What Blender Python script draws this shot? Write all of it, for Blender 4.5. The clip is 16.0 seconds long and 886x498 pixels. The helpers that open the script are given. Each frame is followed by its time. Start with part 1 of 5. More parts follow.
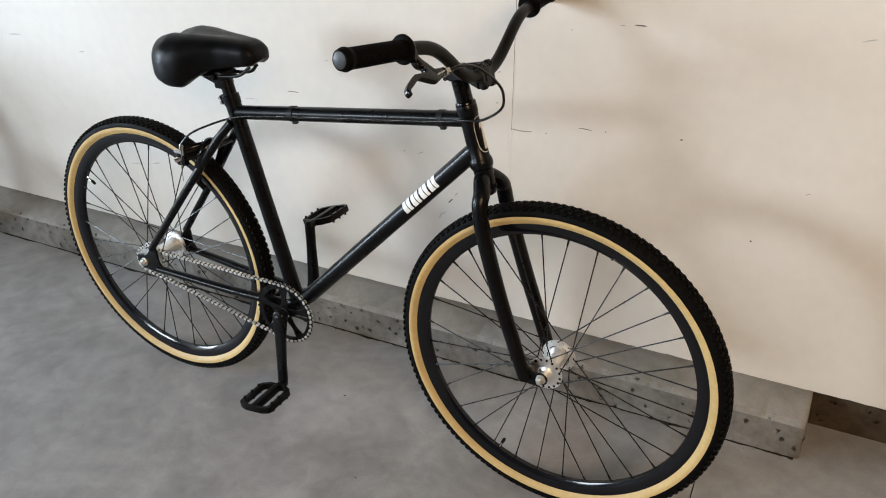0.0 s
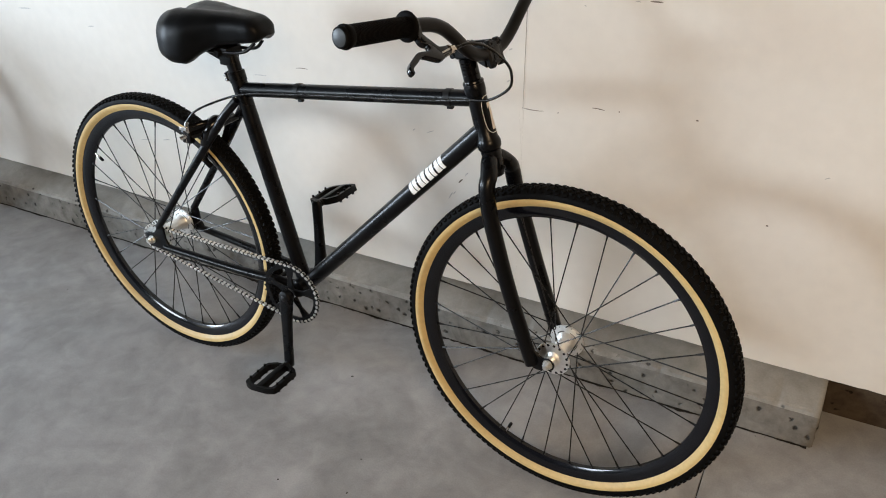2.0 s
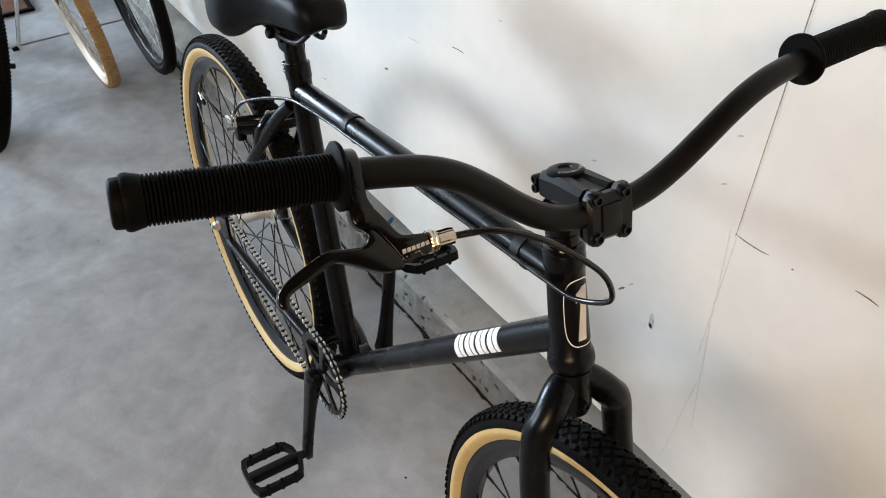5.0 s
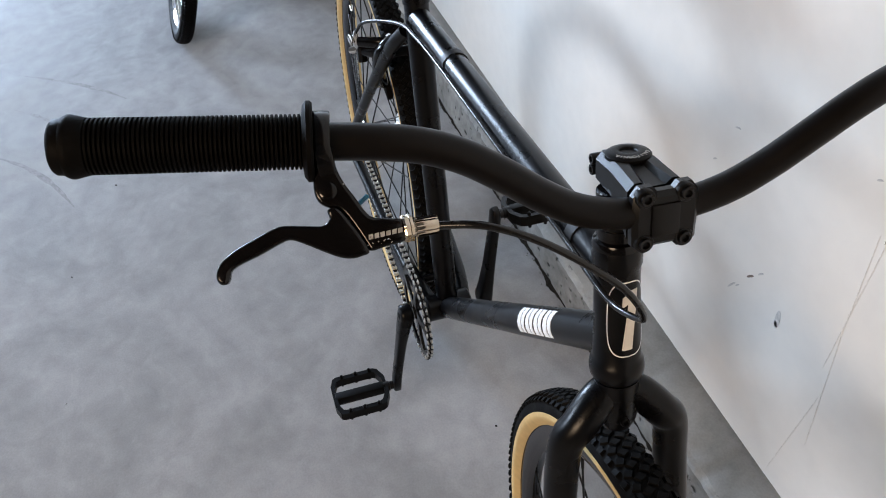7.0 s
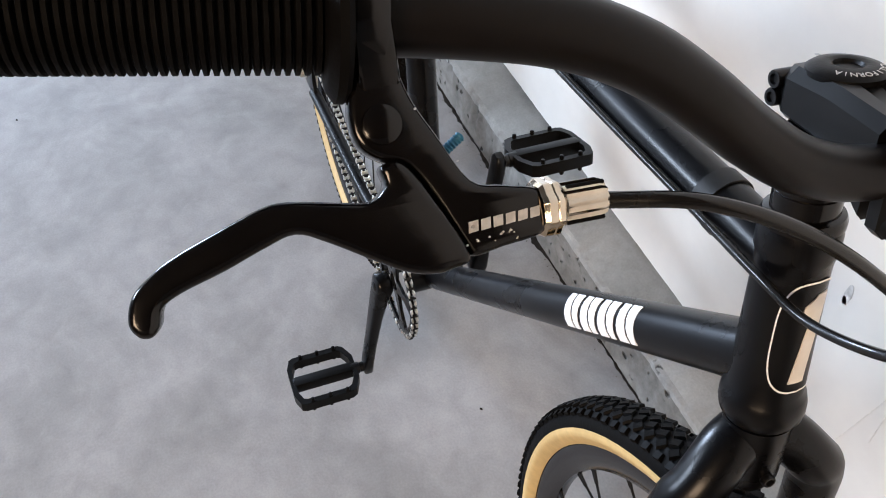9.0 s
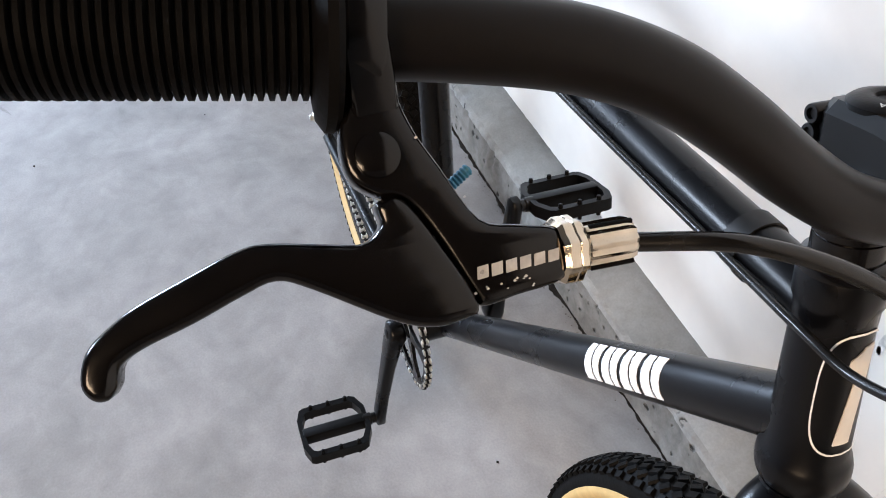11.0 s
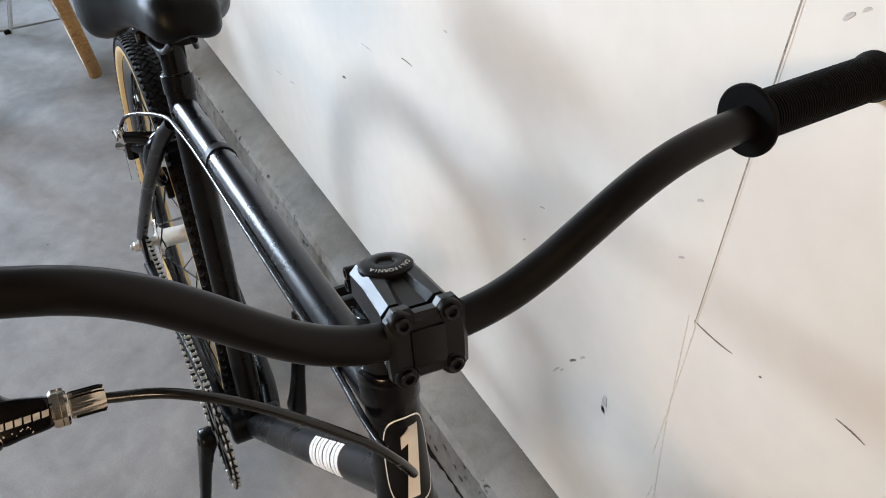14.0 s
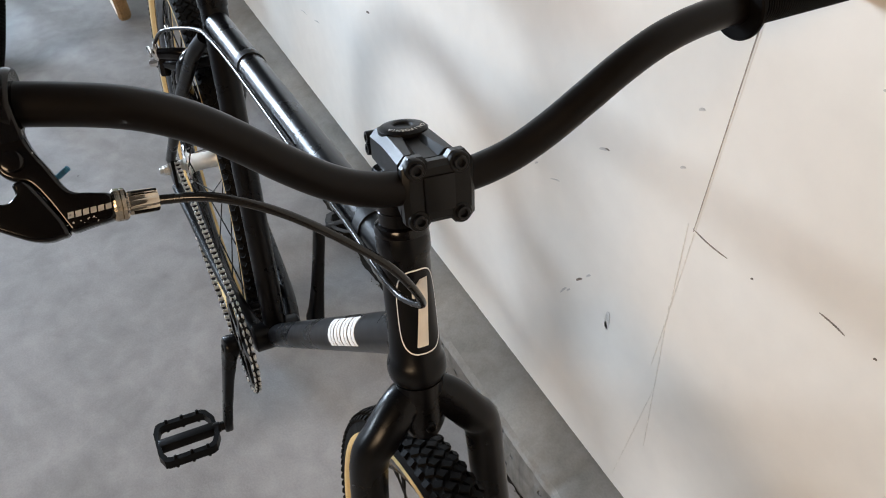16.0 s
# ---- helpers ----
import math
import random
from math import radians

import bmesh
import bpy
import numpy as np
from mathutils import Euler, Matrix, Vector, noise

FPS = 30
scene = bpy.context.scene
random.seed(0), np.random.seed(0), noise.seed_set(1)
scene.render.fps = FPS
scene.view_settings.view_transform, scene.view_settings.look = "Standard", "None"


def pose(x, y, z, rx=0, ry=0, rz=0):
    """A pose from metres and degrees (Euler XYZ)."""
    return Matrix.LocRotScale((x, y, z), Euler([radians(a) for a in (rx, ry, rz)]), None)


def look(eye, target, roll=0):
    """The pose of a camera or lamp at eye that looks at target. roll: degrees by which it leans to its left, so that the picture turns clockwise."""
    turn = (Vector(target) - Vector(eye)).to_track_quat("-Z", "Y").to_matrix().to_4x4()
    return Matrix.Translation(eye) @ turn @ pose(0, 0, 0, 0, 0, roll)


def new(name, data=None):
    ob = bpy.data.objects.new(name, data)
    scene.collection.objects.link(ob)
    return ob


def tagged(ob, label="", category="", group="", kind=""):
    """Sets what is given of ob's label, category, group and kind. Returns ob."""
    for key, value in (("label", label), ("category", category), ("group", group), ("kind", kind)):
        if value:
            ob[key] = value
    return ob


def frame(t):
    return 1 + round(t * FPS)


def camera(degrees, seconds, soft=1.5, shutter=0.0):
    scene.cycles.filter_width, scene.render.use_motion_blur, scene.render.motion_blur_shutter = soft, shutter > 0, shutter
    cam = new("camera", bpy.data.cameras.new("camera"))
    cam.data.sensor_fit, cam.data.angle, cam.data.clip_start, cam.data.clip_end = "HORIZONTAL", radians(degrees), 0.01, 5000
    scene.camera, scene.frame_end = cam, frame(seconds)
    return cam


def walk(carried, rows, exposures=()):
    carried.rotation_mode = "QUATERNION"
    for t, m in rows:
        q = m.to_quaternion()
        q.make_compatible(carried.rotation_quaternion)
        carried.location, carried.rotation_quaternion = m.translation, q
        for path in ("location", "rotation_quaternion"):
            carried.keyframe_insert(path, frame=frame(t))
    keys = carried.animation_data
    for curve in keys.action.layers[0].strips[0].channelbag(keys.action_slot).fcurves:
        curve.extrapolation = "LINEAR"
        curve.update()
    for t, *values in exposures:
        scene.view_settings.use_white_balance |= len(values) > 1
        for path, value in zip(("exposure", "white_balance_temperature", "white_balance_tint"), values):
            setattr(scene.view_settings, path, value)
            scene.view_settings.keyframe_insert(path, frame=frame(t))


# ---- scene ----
cam = camera(59.0, 16.0, soft=1.0)
PATH = [
    (0, (0.618, 0.294, 1.378), (-0.149, 1.83, 0.352), -1.6),
    (0.5, (0.627, 0.287, 1.377), (-0.167, 1.808, 0.349), -2.2),
    (1, (0.627, 0.288, 1.374), (-0.181, 1.798, 0.34), -2.4),
    (1.5, (0.627, 0.288, 1.371), (-0.18, 1.79, 0.325), -2.3),
    (2, (0.626, 0.333, 1.372), (-0.171, 1.818, 0.296), -1.9),
    (2.5, (0.57, 0.421, 1.38), (-0.228, 1.879, 0.267), -1.6),
    (3, (0.488, 0.572, 1.374), (-0.28, 2.012, 0.218), -1.1),
    (3.5, (0.521, 0.762, 1.354), (-0.367, 2.107, 0.17), 0.1),
    (4, (0.528, 0.934, 1.339), (-0.549, 2.086, 0.109), 0.3),
    (4.5, (0.465, 1.052, 1.353), (-0.702, 2.07, 0.087), -0.5),
    (5, (0.424, 1.15, 1.325), (-0.819, 2.014, 0.018), -0.3),
    (5.2, (0.415, 1.196, 1.321), (-0.867, 1.964, -0.009), -0.4),
    (7.3, (0.405, 1.305, 1.3), (-0.926, 1.653, -0.152), -6.0),
    (7.5, (0.39, 1.289, 1.296), (-0.939, 1.628, -0.16), -6.3),
    (8, (0.289, 1.256, 1.258), (-0.987, 1.677, -0.223), -3.2),
    (8.5, (0.217, 1.268, 1.181), (-0.963, 1.769, -0.354), 0.5),
    (8.7, (0.214, 1.287, 1.154), (-0.956, 1.77, -0.394), 0.1),
    (11, (0.198, 1.301, 1.123), (-1.076, 1.777, -0.344), -1.3),
    (11.5, (0.2, 1.3, 1.124), (-1.077, 1.784, -0.337), -1.1),
    (12, (0.202, 1.298, 1.125), (-1.079, 1.804, -0.325), -1.1),
    (12.5, (0.21, 1.306, 1.13), (-1.072, 1.844, -0.308), -1.2),
    (13, (0.26, 1.37, 1.182), (-1.008, 1.997, -0.232), -1.1),
    (13.5, (0.307, 1.403, 1.218), (-0.973, 2.118, -0.143), -0.7),
    (14, (0.346, 1.409, 1.252), (-0.953, 2.169, -0.065), 0.1),
    (14.5, (0.38, 1.398, 1.253), (-0.936, 2.152, -0.051), 0.5),
    (15, (0.403, 1.383, 1.237), (-0.917, 2.123, -0.071), 0.7),
    (15.5, (0.416, 1.383, 1.238), (-0.896, 2.101, -0.089), 0.7),
    (16, (0.422, 1.372, 1.234), (-0.854, 2.067, -0.141), 0.6),
]
EXPOSURES = [(0.0, 0.27, 6950, 11), (3.0, 0.31, 6900, 11), (4.0, 0.48, 6820, 11), (5.0, 0.54, 6700, 11), (7.5, 0.47, 6220, 14), (8.5, 0.87, 6380, 15), (12.3, 1.04, 6380, 15), (13.0, 0.78, 6550, 11), (14.0, 0.54, 6680, 12), (16.0, 0.5, 6680, 12)]
walk(cam, [(t, look(eye, target, roll)) for t, eye, target, roll in PATH], EXPOSURES)

from mathutils.geometry import tessellate_polygon

# ---------------------------------------------------------------- light
world = bpy.data.worlds.new("world")
scene.world = world
world.use_nodes = True
wn = world.node_tree
sky = wn.nodes.new("ShaderNodeTexSky")
sky.sky_type, sky.sun_disc = "NISHITA", False
sky.sun_elevation, sky.sun_rotation = radians(40), radians(250)
wn.nodes["Background"].inputs["Strength"].default_value = 0.12
wn.links.new(sky.outputs["Color"], wn.nodes["Background"].inputs["Color"])


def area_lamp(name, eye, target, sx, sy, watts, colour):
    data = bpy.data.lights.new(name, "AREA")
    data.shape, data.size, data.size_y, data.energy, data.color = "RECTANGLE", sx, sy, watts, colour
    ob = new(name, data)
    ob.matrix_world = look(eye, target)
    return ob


# skylight through the open garage door at the rear end, plus two added fills
area_lamp("door_daylight", (-5.85, -0.8, 1.20), (0, 0.2, 0.95), 1.3, 1.7, 285, (0.62, 0.79, 1.0))
# added cool light by an unseen high side window, fitted to the saddle's shadow
area_lamp("cool_side_fill", (-4.3, -3.94, 2.08), (-0.2, 1.6, 0.8), 1.8, 1.0, 190, (0.70, 0.85, 1.0))
# added warm fill with no fixture; it warms the wall and leaves bluish shadows
area_lamp("warm_fill", (1.9, -1.0, 2.7), (0.4, 1.6, 0.6), 1.5, 1.5, 106, (1.0, 0.74, 0.48))


# ---------------------------------------------------------------- materials


def material(name, colour, rough=0.5, metal=0.0, var=0.1, scale=8.0, fine=120.0, bump=0.0, bump_scale=200.0,
             coat=0.0, random_tint=0.0, rough_var=0.08, spec=0.4):
    """A procedural surface: base colour with variation at two scales, roughness variation and fine relief."""
    m = bpy.data.materials.new(name)
    m.use_nodes = True
    nt = m.node_tree
    b = nt.nodes["Principled BSDF"]
    b.inputs["Metallic"].default_value = metal
    b.inputs["Coat Weight"].default_value = coat
    b.inputs["Specular IOR Level"].default_value = spec
    tc = nt.nodes.new("ShaderNodeTexCoord")
    n1, n2 = nt.nodes.new("ShaderNodeTexNoise"), nt.nodes.new("ShaderNodeTexNoise")
    n1.inputs["Scale"].default_value, n1.inputs["Detail"].default_value = scale, 6
    n2.inputs["Scale"].default_value, n2.inputs["Detail"].default_value = fine, 4
    add = nt.nodes.new("ShaderNodeMath")
    add.operation = "ADD"
    ramp = nt.nodes.new("ShaderNodeMapRange")
    ramp.inputs["From Min"].default_value, ramp.inputs["From Max"].default_value = 0.7, 1.3
    ramp.inputs["To Min"].default_value, ramp.inputs["To Max"].default_value = 1 - var, 1 + var
    mul = nt.nodes.new("ShaderNodeVectorMath")
    mul.operation = "SCALE"
    mul.inputs[0].default_value = colour
    for n in (n1, n2):
        nt.links.new(tc.outputs["Object"], n.inputs["Vector"])
    nt.links.new(n1.outputs["Fac"], add.inputs[0])
    nt.links.new(n2.outputs["Fac"], add.inputs[1])
    nt.links.new(add.outputs[0], ramp.inputs["Value"])
    last = ramp.outputs[0]
    if random_tint:
        info = nt.nodes.new("ShaderNodeObjectInfo")
        r = nt.nodes.new("ShaderNodeMapRange")
        r.inputs["To Min"].default_value, r.inputs["To Max"].default_value = 1 - random_tint, 1 + random_tint
        nt.links.new(info.outputs["Random"], r.inputs["Value"])
        mm = nt.nodes.new("ShaderNodeMath")
        mm.operation = "MULTIPLY"
        nt.links.new(last, mm.inputs[0])
        nt.links.new(r.outputs[0], mm.inputs[1])
        last = mm.outputs[0]
    nt.links.new(last, mul.inputs["Scale"])
    nt.links.new(mul.outputs[0], b.inputs["Base Color"])
    rr = nt.nodes.new("ShaderNodeMapRange")
    rr.inputs["From Min"].default_value, rr.inputs["From Max"].default_value = 0.3, 0.7
    rr.inputs["To Min"].default_value, rr.inputs["To Max"].default_value = max(0.02, rough - rough_var), min(1, rough + rough_var)
    nt.links.new(n1.outputs["Fac"], rr.inputs["Value"])
    nt.links.new(rr.outputs[0], b.inputs["Roughness"])
    if bump:
        n3 = nt.nodes.new("ShaderNodeTexNoise")
        n3.inputs["Scale"].default_value, n3.inputs["Detail"].default_value = bump_scale, 5
        bp = nt.nodes.new("ShaderNodeBump")
        bp.inputs["Strength"].default_value, bp.inputs["Distance"].default_value = bump, 0.001
        nt.links.new(tc.outputs["Object"], n3.inputs["Vector"])
        nt.links.new(n3.outputs["Fac"], bp.inputs["Height"])
        nt.links.new(bp.outputs[0], b.inputs["Normal"])
    return m


def concrete(name, dark, light, rough, stain_scale, pit=0.0, bump=0.3):
    """Concrete: cloudy trowel stains, fine sand grain, specks and optional pits."""
    m = bpy.data.materials.new(name)
    m.use_nodes = True
    nt = m.node_tree
    b = nt.nodes["Principled BSDF"]
    b.inputs["Specular IOR Level"].default_value = 0.15
    tc = nt.nodes.new("ShaderNodeTexCoord")

    def tex(scale, detail, distort=0.0, rough_=0.55):
        n = nt.nodes.new("ShaderNodeTexNoise")
        n.inputs["Scale"].default_value, n.inputs["Detail"].default_value = scale, detail
        n.inputs["Distortion"].default_value, n.inputs["Roughness"].default_value = distort, rough_
        nt.links.new(tc.outputs["Object"], n.inputs["Vector"])
        return n
    big, mid, grain = tex(stain_scale, 8, 1.2, 0.6), tex(stain_scale * 7, 6, 0.4), tex(260, 3)
    ramp = nt.nodes.new("ShaderNodeValToRGB")
    ramp.color_ramp.elements[0].position, ramp.color_ramp.elements[1].position = 0.32, 0.70
    ramp.color_ramp.elements[0].color, ramp.color_ramp.elements[1].color = (*dark, 1), (*light, 1)
    mix = nt.nodes.new("ShaderNodeMath")
    mix.operation, mix.inputs[1].default_value = "MULTIPLY_ADD", 0.36
    nt.links.new(mid.outputs["Fac"], mix.inputs[0])
    sub = nt.nodes.new("ShaderNodeMath")
    sub.operation, sub.inputs[1].default_value = "MULTIPLY", 0.66
    nt.links.new(big.outputs["Fac"], sub.inputs[0])
    nt.links.new(sub.outputs[0], mix.inputs[2])
    nt.links.new(mix.outputs[0], ramp.inputs["Fac"])
    g = nt.nodes.new("ShaderNodeMapRange")
    g.inputs["From Min"].default_value, g.inputs["From Max"].default_value = 0.3, 0.7
    g.inputs["To Min"].default_value, g.inputs["To Max"].default_value = 0.94, 1.06
    nt.links.new(grain.outputs["Fac"], g.inputs["Value"])
    sc = nt.nodes.new("ShaderNodeVectorMath")
    sc.operation = "SCALE"
    nt.links.new(ramp.outputs["Color"], sc.inputs[0])
    nt.links.new(g.outputs[0], sc.inputs["Scale"])
    colour = sc.outputs[0]
    height = grain.outputs["Fac"]
    if pit:
        v = nt.nodes.new("ShaderNodeTexVoronoi")
        v.inputs["Scale"].default_value = 34
        warp = nt.nodes.new("ShaderNodeVectorMath")
        warp.operation = "MULTIPLY_ADD"
        warp.inputs[1].default_value = (0.022, 0.022, 0.022)
        nt.links.new(tex(38, 3).outputs["Color"], warp.inputs[0])
        nt.links.new(tc.outputs["Object"], warp.inputs[2])
        nt.links.new(warp.outputs[0], v.inputs["Vector"])
        pr = nt.nodes.new("ShaderNodeMapRange")
        pr.inputs["From Min"].default_value, pr.inputs["From Max"].default_value = 0.12, 0.24
        nt.links.new(v.outputs["Distance"], pr.inputs["Value"])
        gate = nt.nodes.new("ShaderNodeMapRange")
        gate.inputs["From Min"].default_value, gate.inputs["From Max"].default_value = 0.53, 0.59
        nt.links.new(mid.outputs["Fac"], gate.inputs["Value"])
        mx = nt.nodes.new("ShaderNodeMath")
        mx.operation = "MAXIMUM"
        nt.links.new(pr.outputs[0], mx.inputs[0])
        nt.links.new(gate.outputs[0], mx.inputs[1])
        ad = nt.nodes.new("ShaderNodeMath")
        ad.operation = "MULTIPLY_ADD"
        ad.inputs[1].default_value = 4 * pit
        nt.links.new(mx.outputs[0], ad.inputs[0])
        nt.links.new(mid.outputs["Fac"], ad.inputs[2])
        height = ad.outputs[0]
        dk = nt.nodes.new("ShaderNodeMapRange")
        dk.inputs["To Min"].default_value, dk.inputs["To Max"].default_value = 0.22, 1.0
        nt.links.new(mx.outputs[0], dk.inputs["Value"])
        s2 = nt.nodes.new("ShaderNodeVectorMath")
        s2.operation = "SCALE"
        nt.links.new(colour, s2.inputs[0])
        nt.links.new(dk.outputs[0], s2.inputs["Scale"])
        colour = s2.outputs[0]
    nt.links.new(colour, b.inputs["Base Color"])
    rr = nt.nodes.new("ShaderNodeMapRange")
    rr.inputs["From Min"].default_value, rr.inputs["From Max"].default_value = 0.3, 0.7
    rr.inputs["To Min"].default_value, rr.inputs["To Max"].default_value = rough - 0.12, rough + 0.1
    nt.links.new(big.outputs["Fac"], rr.inputs["Value"])
    nt.links.new(rr.outputs[0], b.inputs["Roughness"])
    bp = nt.nodes.new("ShaderNodeBump")
    bp.inputs["Strength"].default_value, bp.inputs["Distance"].default_value = bump, 0.002
    nt.links.new(height, bp.inputs["Height"])
    nt.links.new(bp.outputs[0], b.inputs["Normal"])
    return m


FLOOR = concrete("floor_concrete", (0.215, 0.214, 0.215), (0.415, 0.415, 0.418), 0.70, 2.6, 0.0, 0.22)
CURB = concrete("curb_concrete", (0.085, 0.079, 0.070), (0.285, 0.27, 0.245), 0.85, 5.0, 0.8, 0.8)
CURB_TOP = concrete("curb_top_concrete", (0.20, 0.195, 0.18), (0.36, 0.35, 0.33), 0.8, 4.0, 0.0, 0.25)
# this dark brown carries the shade of the recess beyond the kerb end
FOOTING_SHADED = concrete("footing_concrete_shaded", (0.036, 0.026, 0.018), (0.105, 0.082, 0.06), 0.9, 6.0, 0.5, 0.6)
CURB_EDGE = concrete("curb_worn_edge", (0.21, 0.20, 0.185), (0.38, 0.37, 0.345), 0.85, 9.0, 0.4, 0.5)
DIRT = material("packed_dirt", (0.022, 0.019, 0.016), 0.95, var=0.4, scale=60, bump=0.6, bump_scale=200, spec=0.1)
WALL = material("wall_paint", (0.75, 0.715, 0.66), 0.5, var=0.03, scale=1.6, fine=30, bump=0.06, bump_scale=120, spec=0.3)
# unseen ceiling, coloured dark to hold down bounced light
CEIL = material("dark_unseen_ceiling", (0.10, 0.092, 0.085), 0.8, var=0.05, scale=2.0)
PAINT = material("satin_black_paint", (0.0018, 0.0018, 0.0023), 0.29, var=0.2, scale=20, bump=0.02, bump_scale=500, rough_var=0.05, spec=0.22)
STEMB = material("satin_black_alloy", (0.0025, 0.0023, 0.0022), 0.38, var=0.15, scale=40, rough_var=0.04, spec=0.26)
GLOSS = material("gloss_black_alloy", (0.002, 0.0015, 0.0014), 0.16, var=0.2, scale=60, rough_var=0.03, spec=0.3)
BARPAINT = material("bar_black_paint", (0.0040, 0.0029, 0.0024), 0.36, var=0.15, scale=20, spec=0.15)
RUBBER = material("black_rubber", (0.0035, 0.0033, 0.0032), 0.6, var=0.3, scale=30, bump=0.2, bump_scale=300, spec=0.06)
TREAD = material("tread_rubber", (0.0035, 0.0033, 0.0032), 0.58, var=0.35, scale=40, bump=0.3, bump_scale=300, spec=0.06)
GRIP = material("grip_rubber", (0.0024, 0.0021, 0.0020), 0.6, var=0.25, scale=60, bump=0.15, bump_scale=600, spec=0.06)
CREAM = material("gum_sidewall", (0.56, 0.39, 0.165), 0.55, var=0.10, scale=14, bump=0.15, bump_scale=400)
RIM = material("black_rim", (0.004, 0.0042, 0.006), 0.14, var=0.2, scale=20, rough_var=0.04, spec=0.4)
SILVER = material("polished_alloy", (0.74, 0.72, 0.69), 0.14, metal=1.0, var=0.08, scale=80)
HUB = material("hub_alloy", (0.93, 0.92, 0.90), 0.42, metal=1.0, var=0.08, scale=80)
STEEL = material("chain_steel", (0.78, 0.77, 0.74), 0.42, metal=1.0, var=0.2, scale=300, random_tint=0.2)
DARKSTEEL = material("dark_steel", (0.035, 0.034, 0.034), 0.36, metal=1.0, var=0.2, scale=80)
ALLOY = material("turned_alloy", (0.50, 0.43, 0.34), 0.13, metal=1.0, var=0.15, scale=200)
SPOKE = material("black_spoke", (0.005, 0.005, 0.005), 0.3, var=0.2, scale=80, spec=0.3)
SPOKE_SILVER = material("steel_spoke", (0.62, 0.62, 0.62), 0.25, metal=1.0, var=0.1, scale=80)
VINYL = material("saddle_vinyl", (0.0025, 0.0025, 0.0027), 0.38, var=0.2, scale=30, bump=0.25, bump_scale=700, spec=0.13)
PLASTIC = material("black_plastic", (0.0032, 0.0030, 0.0030), 0.38, var=0.2, scale=40, bump=0.1, bump_scale=500, spec=0.12)
WHITE = material("white_decal", (0.82, 0.81, 0.79), 0.4, var=0.04, scale=60)
BONE = material("bone_decal", (0.72, 0.67, 0.60), 0.4, var=0.05, scale=60)
PLUG = material("plug_plastic", (0.017, 0.0165, 0.016), 0.42, var=0.2, scale=60, spec=0.3)
GREYINK = material("grey_ink", (0.55, 0.53, 0.50), 0.35, metal=0.5, var=0.25, scale=300)
CABLE = material("cable_jacket", (0.006, 0.0055, 0.005), 0.24, var=0.2, scale=60, spec=0.4)
STRAP = material("cable_strap", (0.008, 0.008, 0.008), 0.5, var=0.2, scale=100, spec=0.25)
# for the walls out of view, kept dark so black parts reflect little
DIM = material("dark_unseen_wall", (0.095, 0.088, 0.08), 0.85, var=0.15, scale=2.0)
BLUE = material("blue_threadlock", (0.025, 0.15, 0.25), 0.4, var=0.2, scale=300)
TAN = material("tan_tyre", (0.33, 0.20, 0.085), 0.65, var=0.25, scale=20, bump=0.3, bump_scale=120)
PALE = material("pale_gum", (0.72, 0.60, 0.47), 0.5, var=0.08, scale=20)
GREEN = material("pale_green_enamel", (0.45, 0.60, 0.42), 0.3, var=0.15, scale=14, coat=0.3)
TEAL = material("teal_enamel", (0.03, 0.20, 0.27), 0.3, var=0.1, scale=14, coat=0.3)
SCRATCH = material("scratch_mark", (0.19, 0.155, 0.13), 0.8, var=0.4, scale=80)
CRACK = material("crack_line", (0.30, 0.26, 0.22), 0.9, var=0.5, scale=30)
GREYMARK = material("grey_scuff", (0.55, 0.53, 0.505), 0.7, var=0.3, scale=60)
FAINT = material("faint_line", (0.715, 0.68, 0.62), 0.8, var=0.2, scale=30)
SCUFF = material("rubber_scuff", (0.25, 0.248, 0.246), 0.75, var=0.35, scale=40, fine=200)
MAT_PILE = material("brown_mat_pile", (0.17, 0.085, 0.055), 0.95, var=0.35, scale=14, fine=220, bump=0.6, bump_scale=500, spec=0.08)
JOINT = material("joint_filler", (0.03, 0.03, 0.03), 0.9, var=0.3, scale=30)

# ---------------------------------------------------------------- mesh helpers


def mesh_of(bm, name, smooth=True, sharp=40):
    bmesh.ops.recalc_face_normals(bm, faces=bm.faces)
    me = bpy.data.meshes.new(name)
    if smooth:
        for f in bm.faces:
            f.smooth = True
        for e in bm.edges:
            if len(e.link_faces) == 2 and e.calc_face_angle(0) > radians(sharp):
                e.smooth = False
    bm.to_mesh(me)
    bm.free()
    return me


def part(name, bm, mat, parent, label="", m=None, smooth=True, sharp=40):
    me = mesh_of(bm, name, smooth, sharp) if isinstance(bm, bmesh.types.BMesh) else bm
    if not me.materials:
        me.materials.append(mat)
    ob = new(name, me)
    ob.parent = parent
    if m is not None:
        ob.matrix_local = m
    if label:
        tagged(ob, label)
    return ob


def thing(name, label, category, m=Matrix(), group="", kind=""):
    ob = new(name)
    ob.empty_display_size = 0.1
    ob.matrix_world = m
    return tagged(ob, label, category, group, kind)


def spline(points, steps=8):
    """Catmull-Rom through the points."""
    p = [Vector(q) for q in points]
    p = [2 * p[0] - p[1]] + p + [2 * p[-1] - p[-2]]
    out = []
    for i in range(1, len(p) - 2):
        for k in range(steps):
            t = k / steps
            a, b, c, d = p[i - 1], p[i], p[i + 1], p[i + 2]
            out.append(0.5 * (2 * b + (c - a) * t + (2 * a - 5 * b + 4 * c - d) * t * t + (3 * b - a - 3 * c + d) * t ** 3))
    out.append(p[-2])
    return out


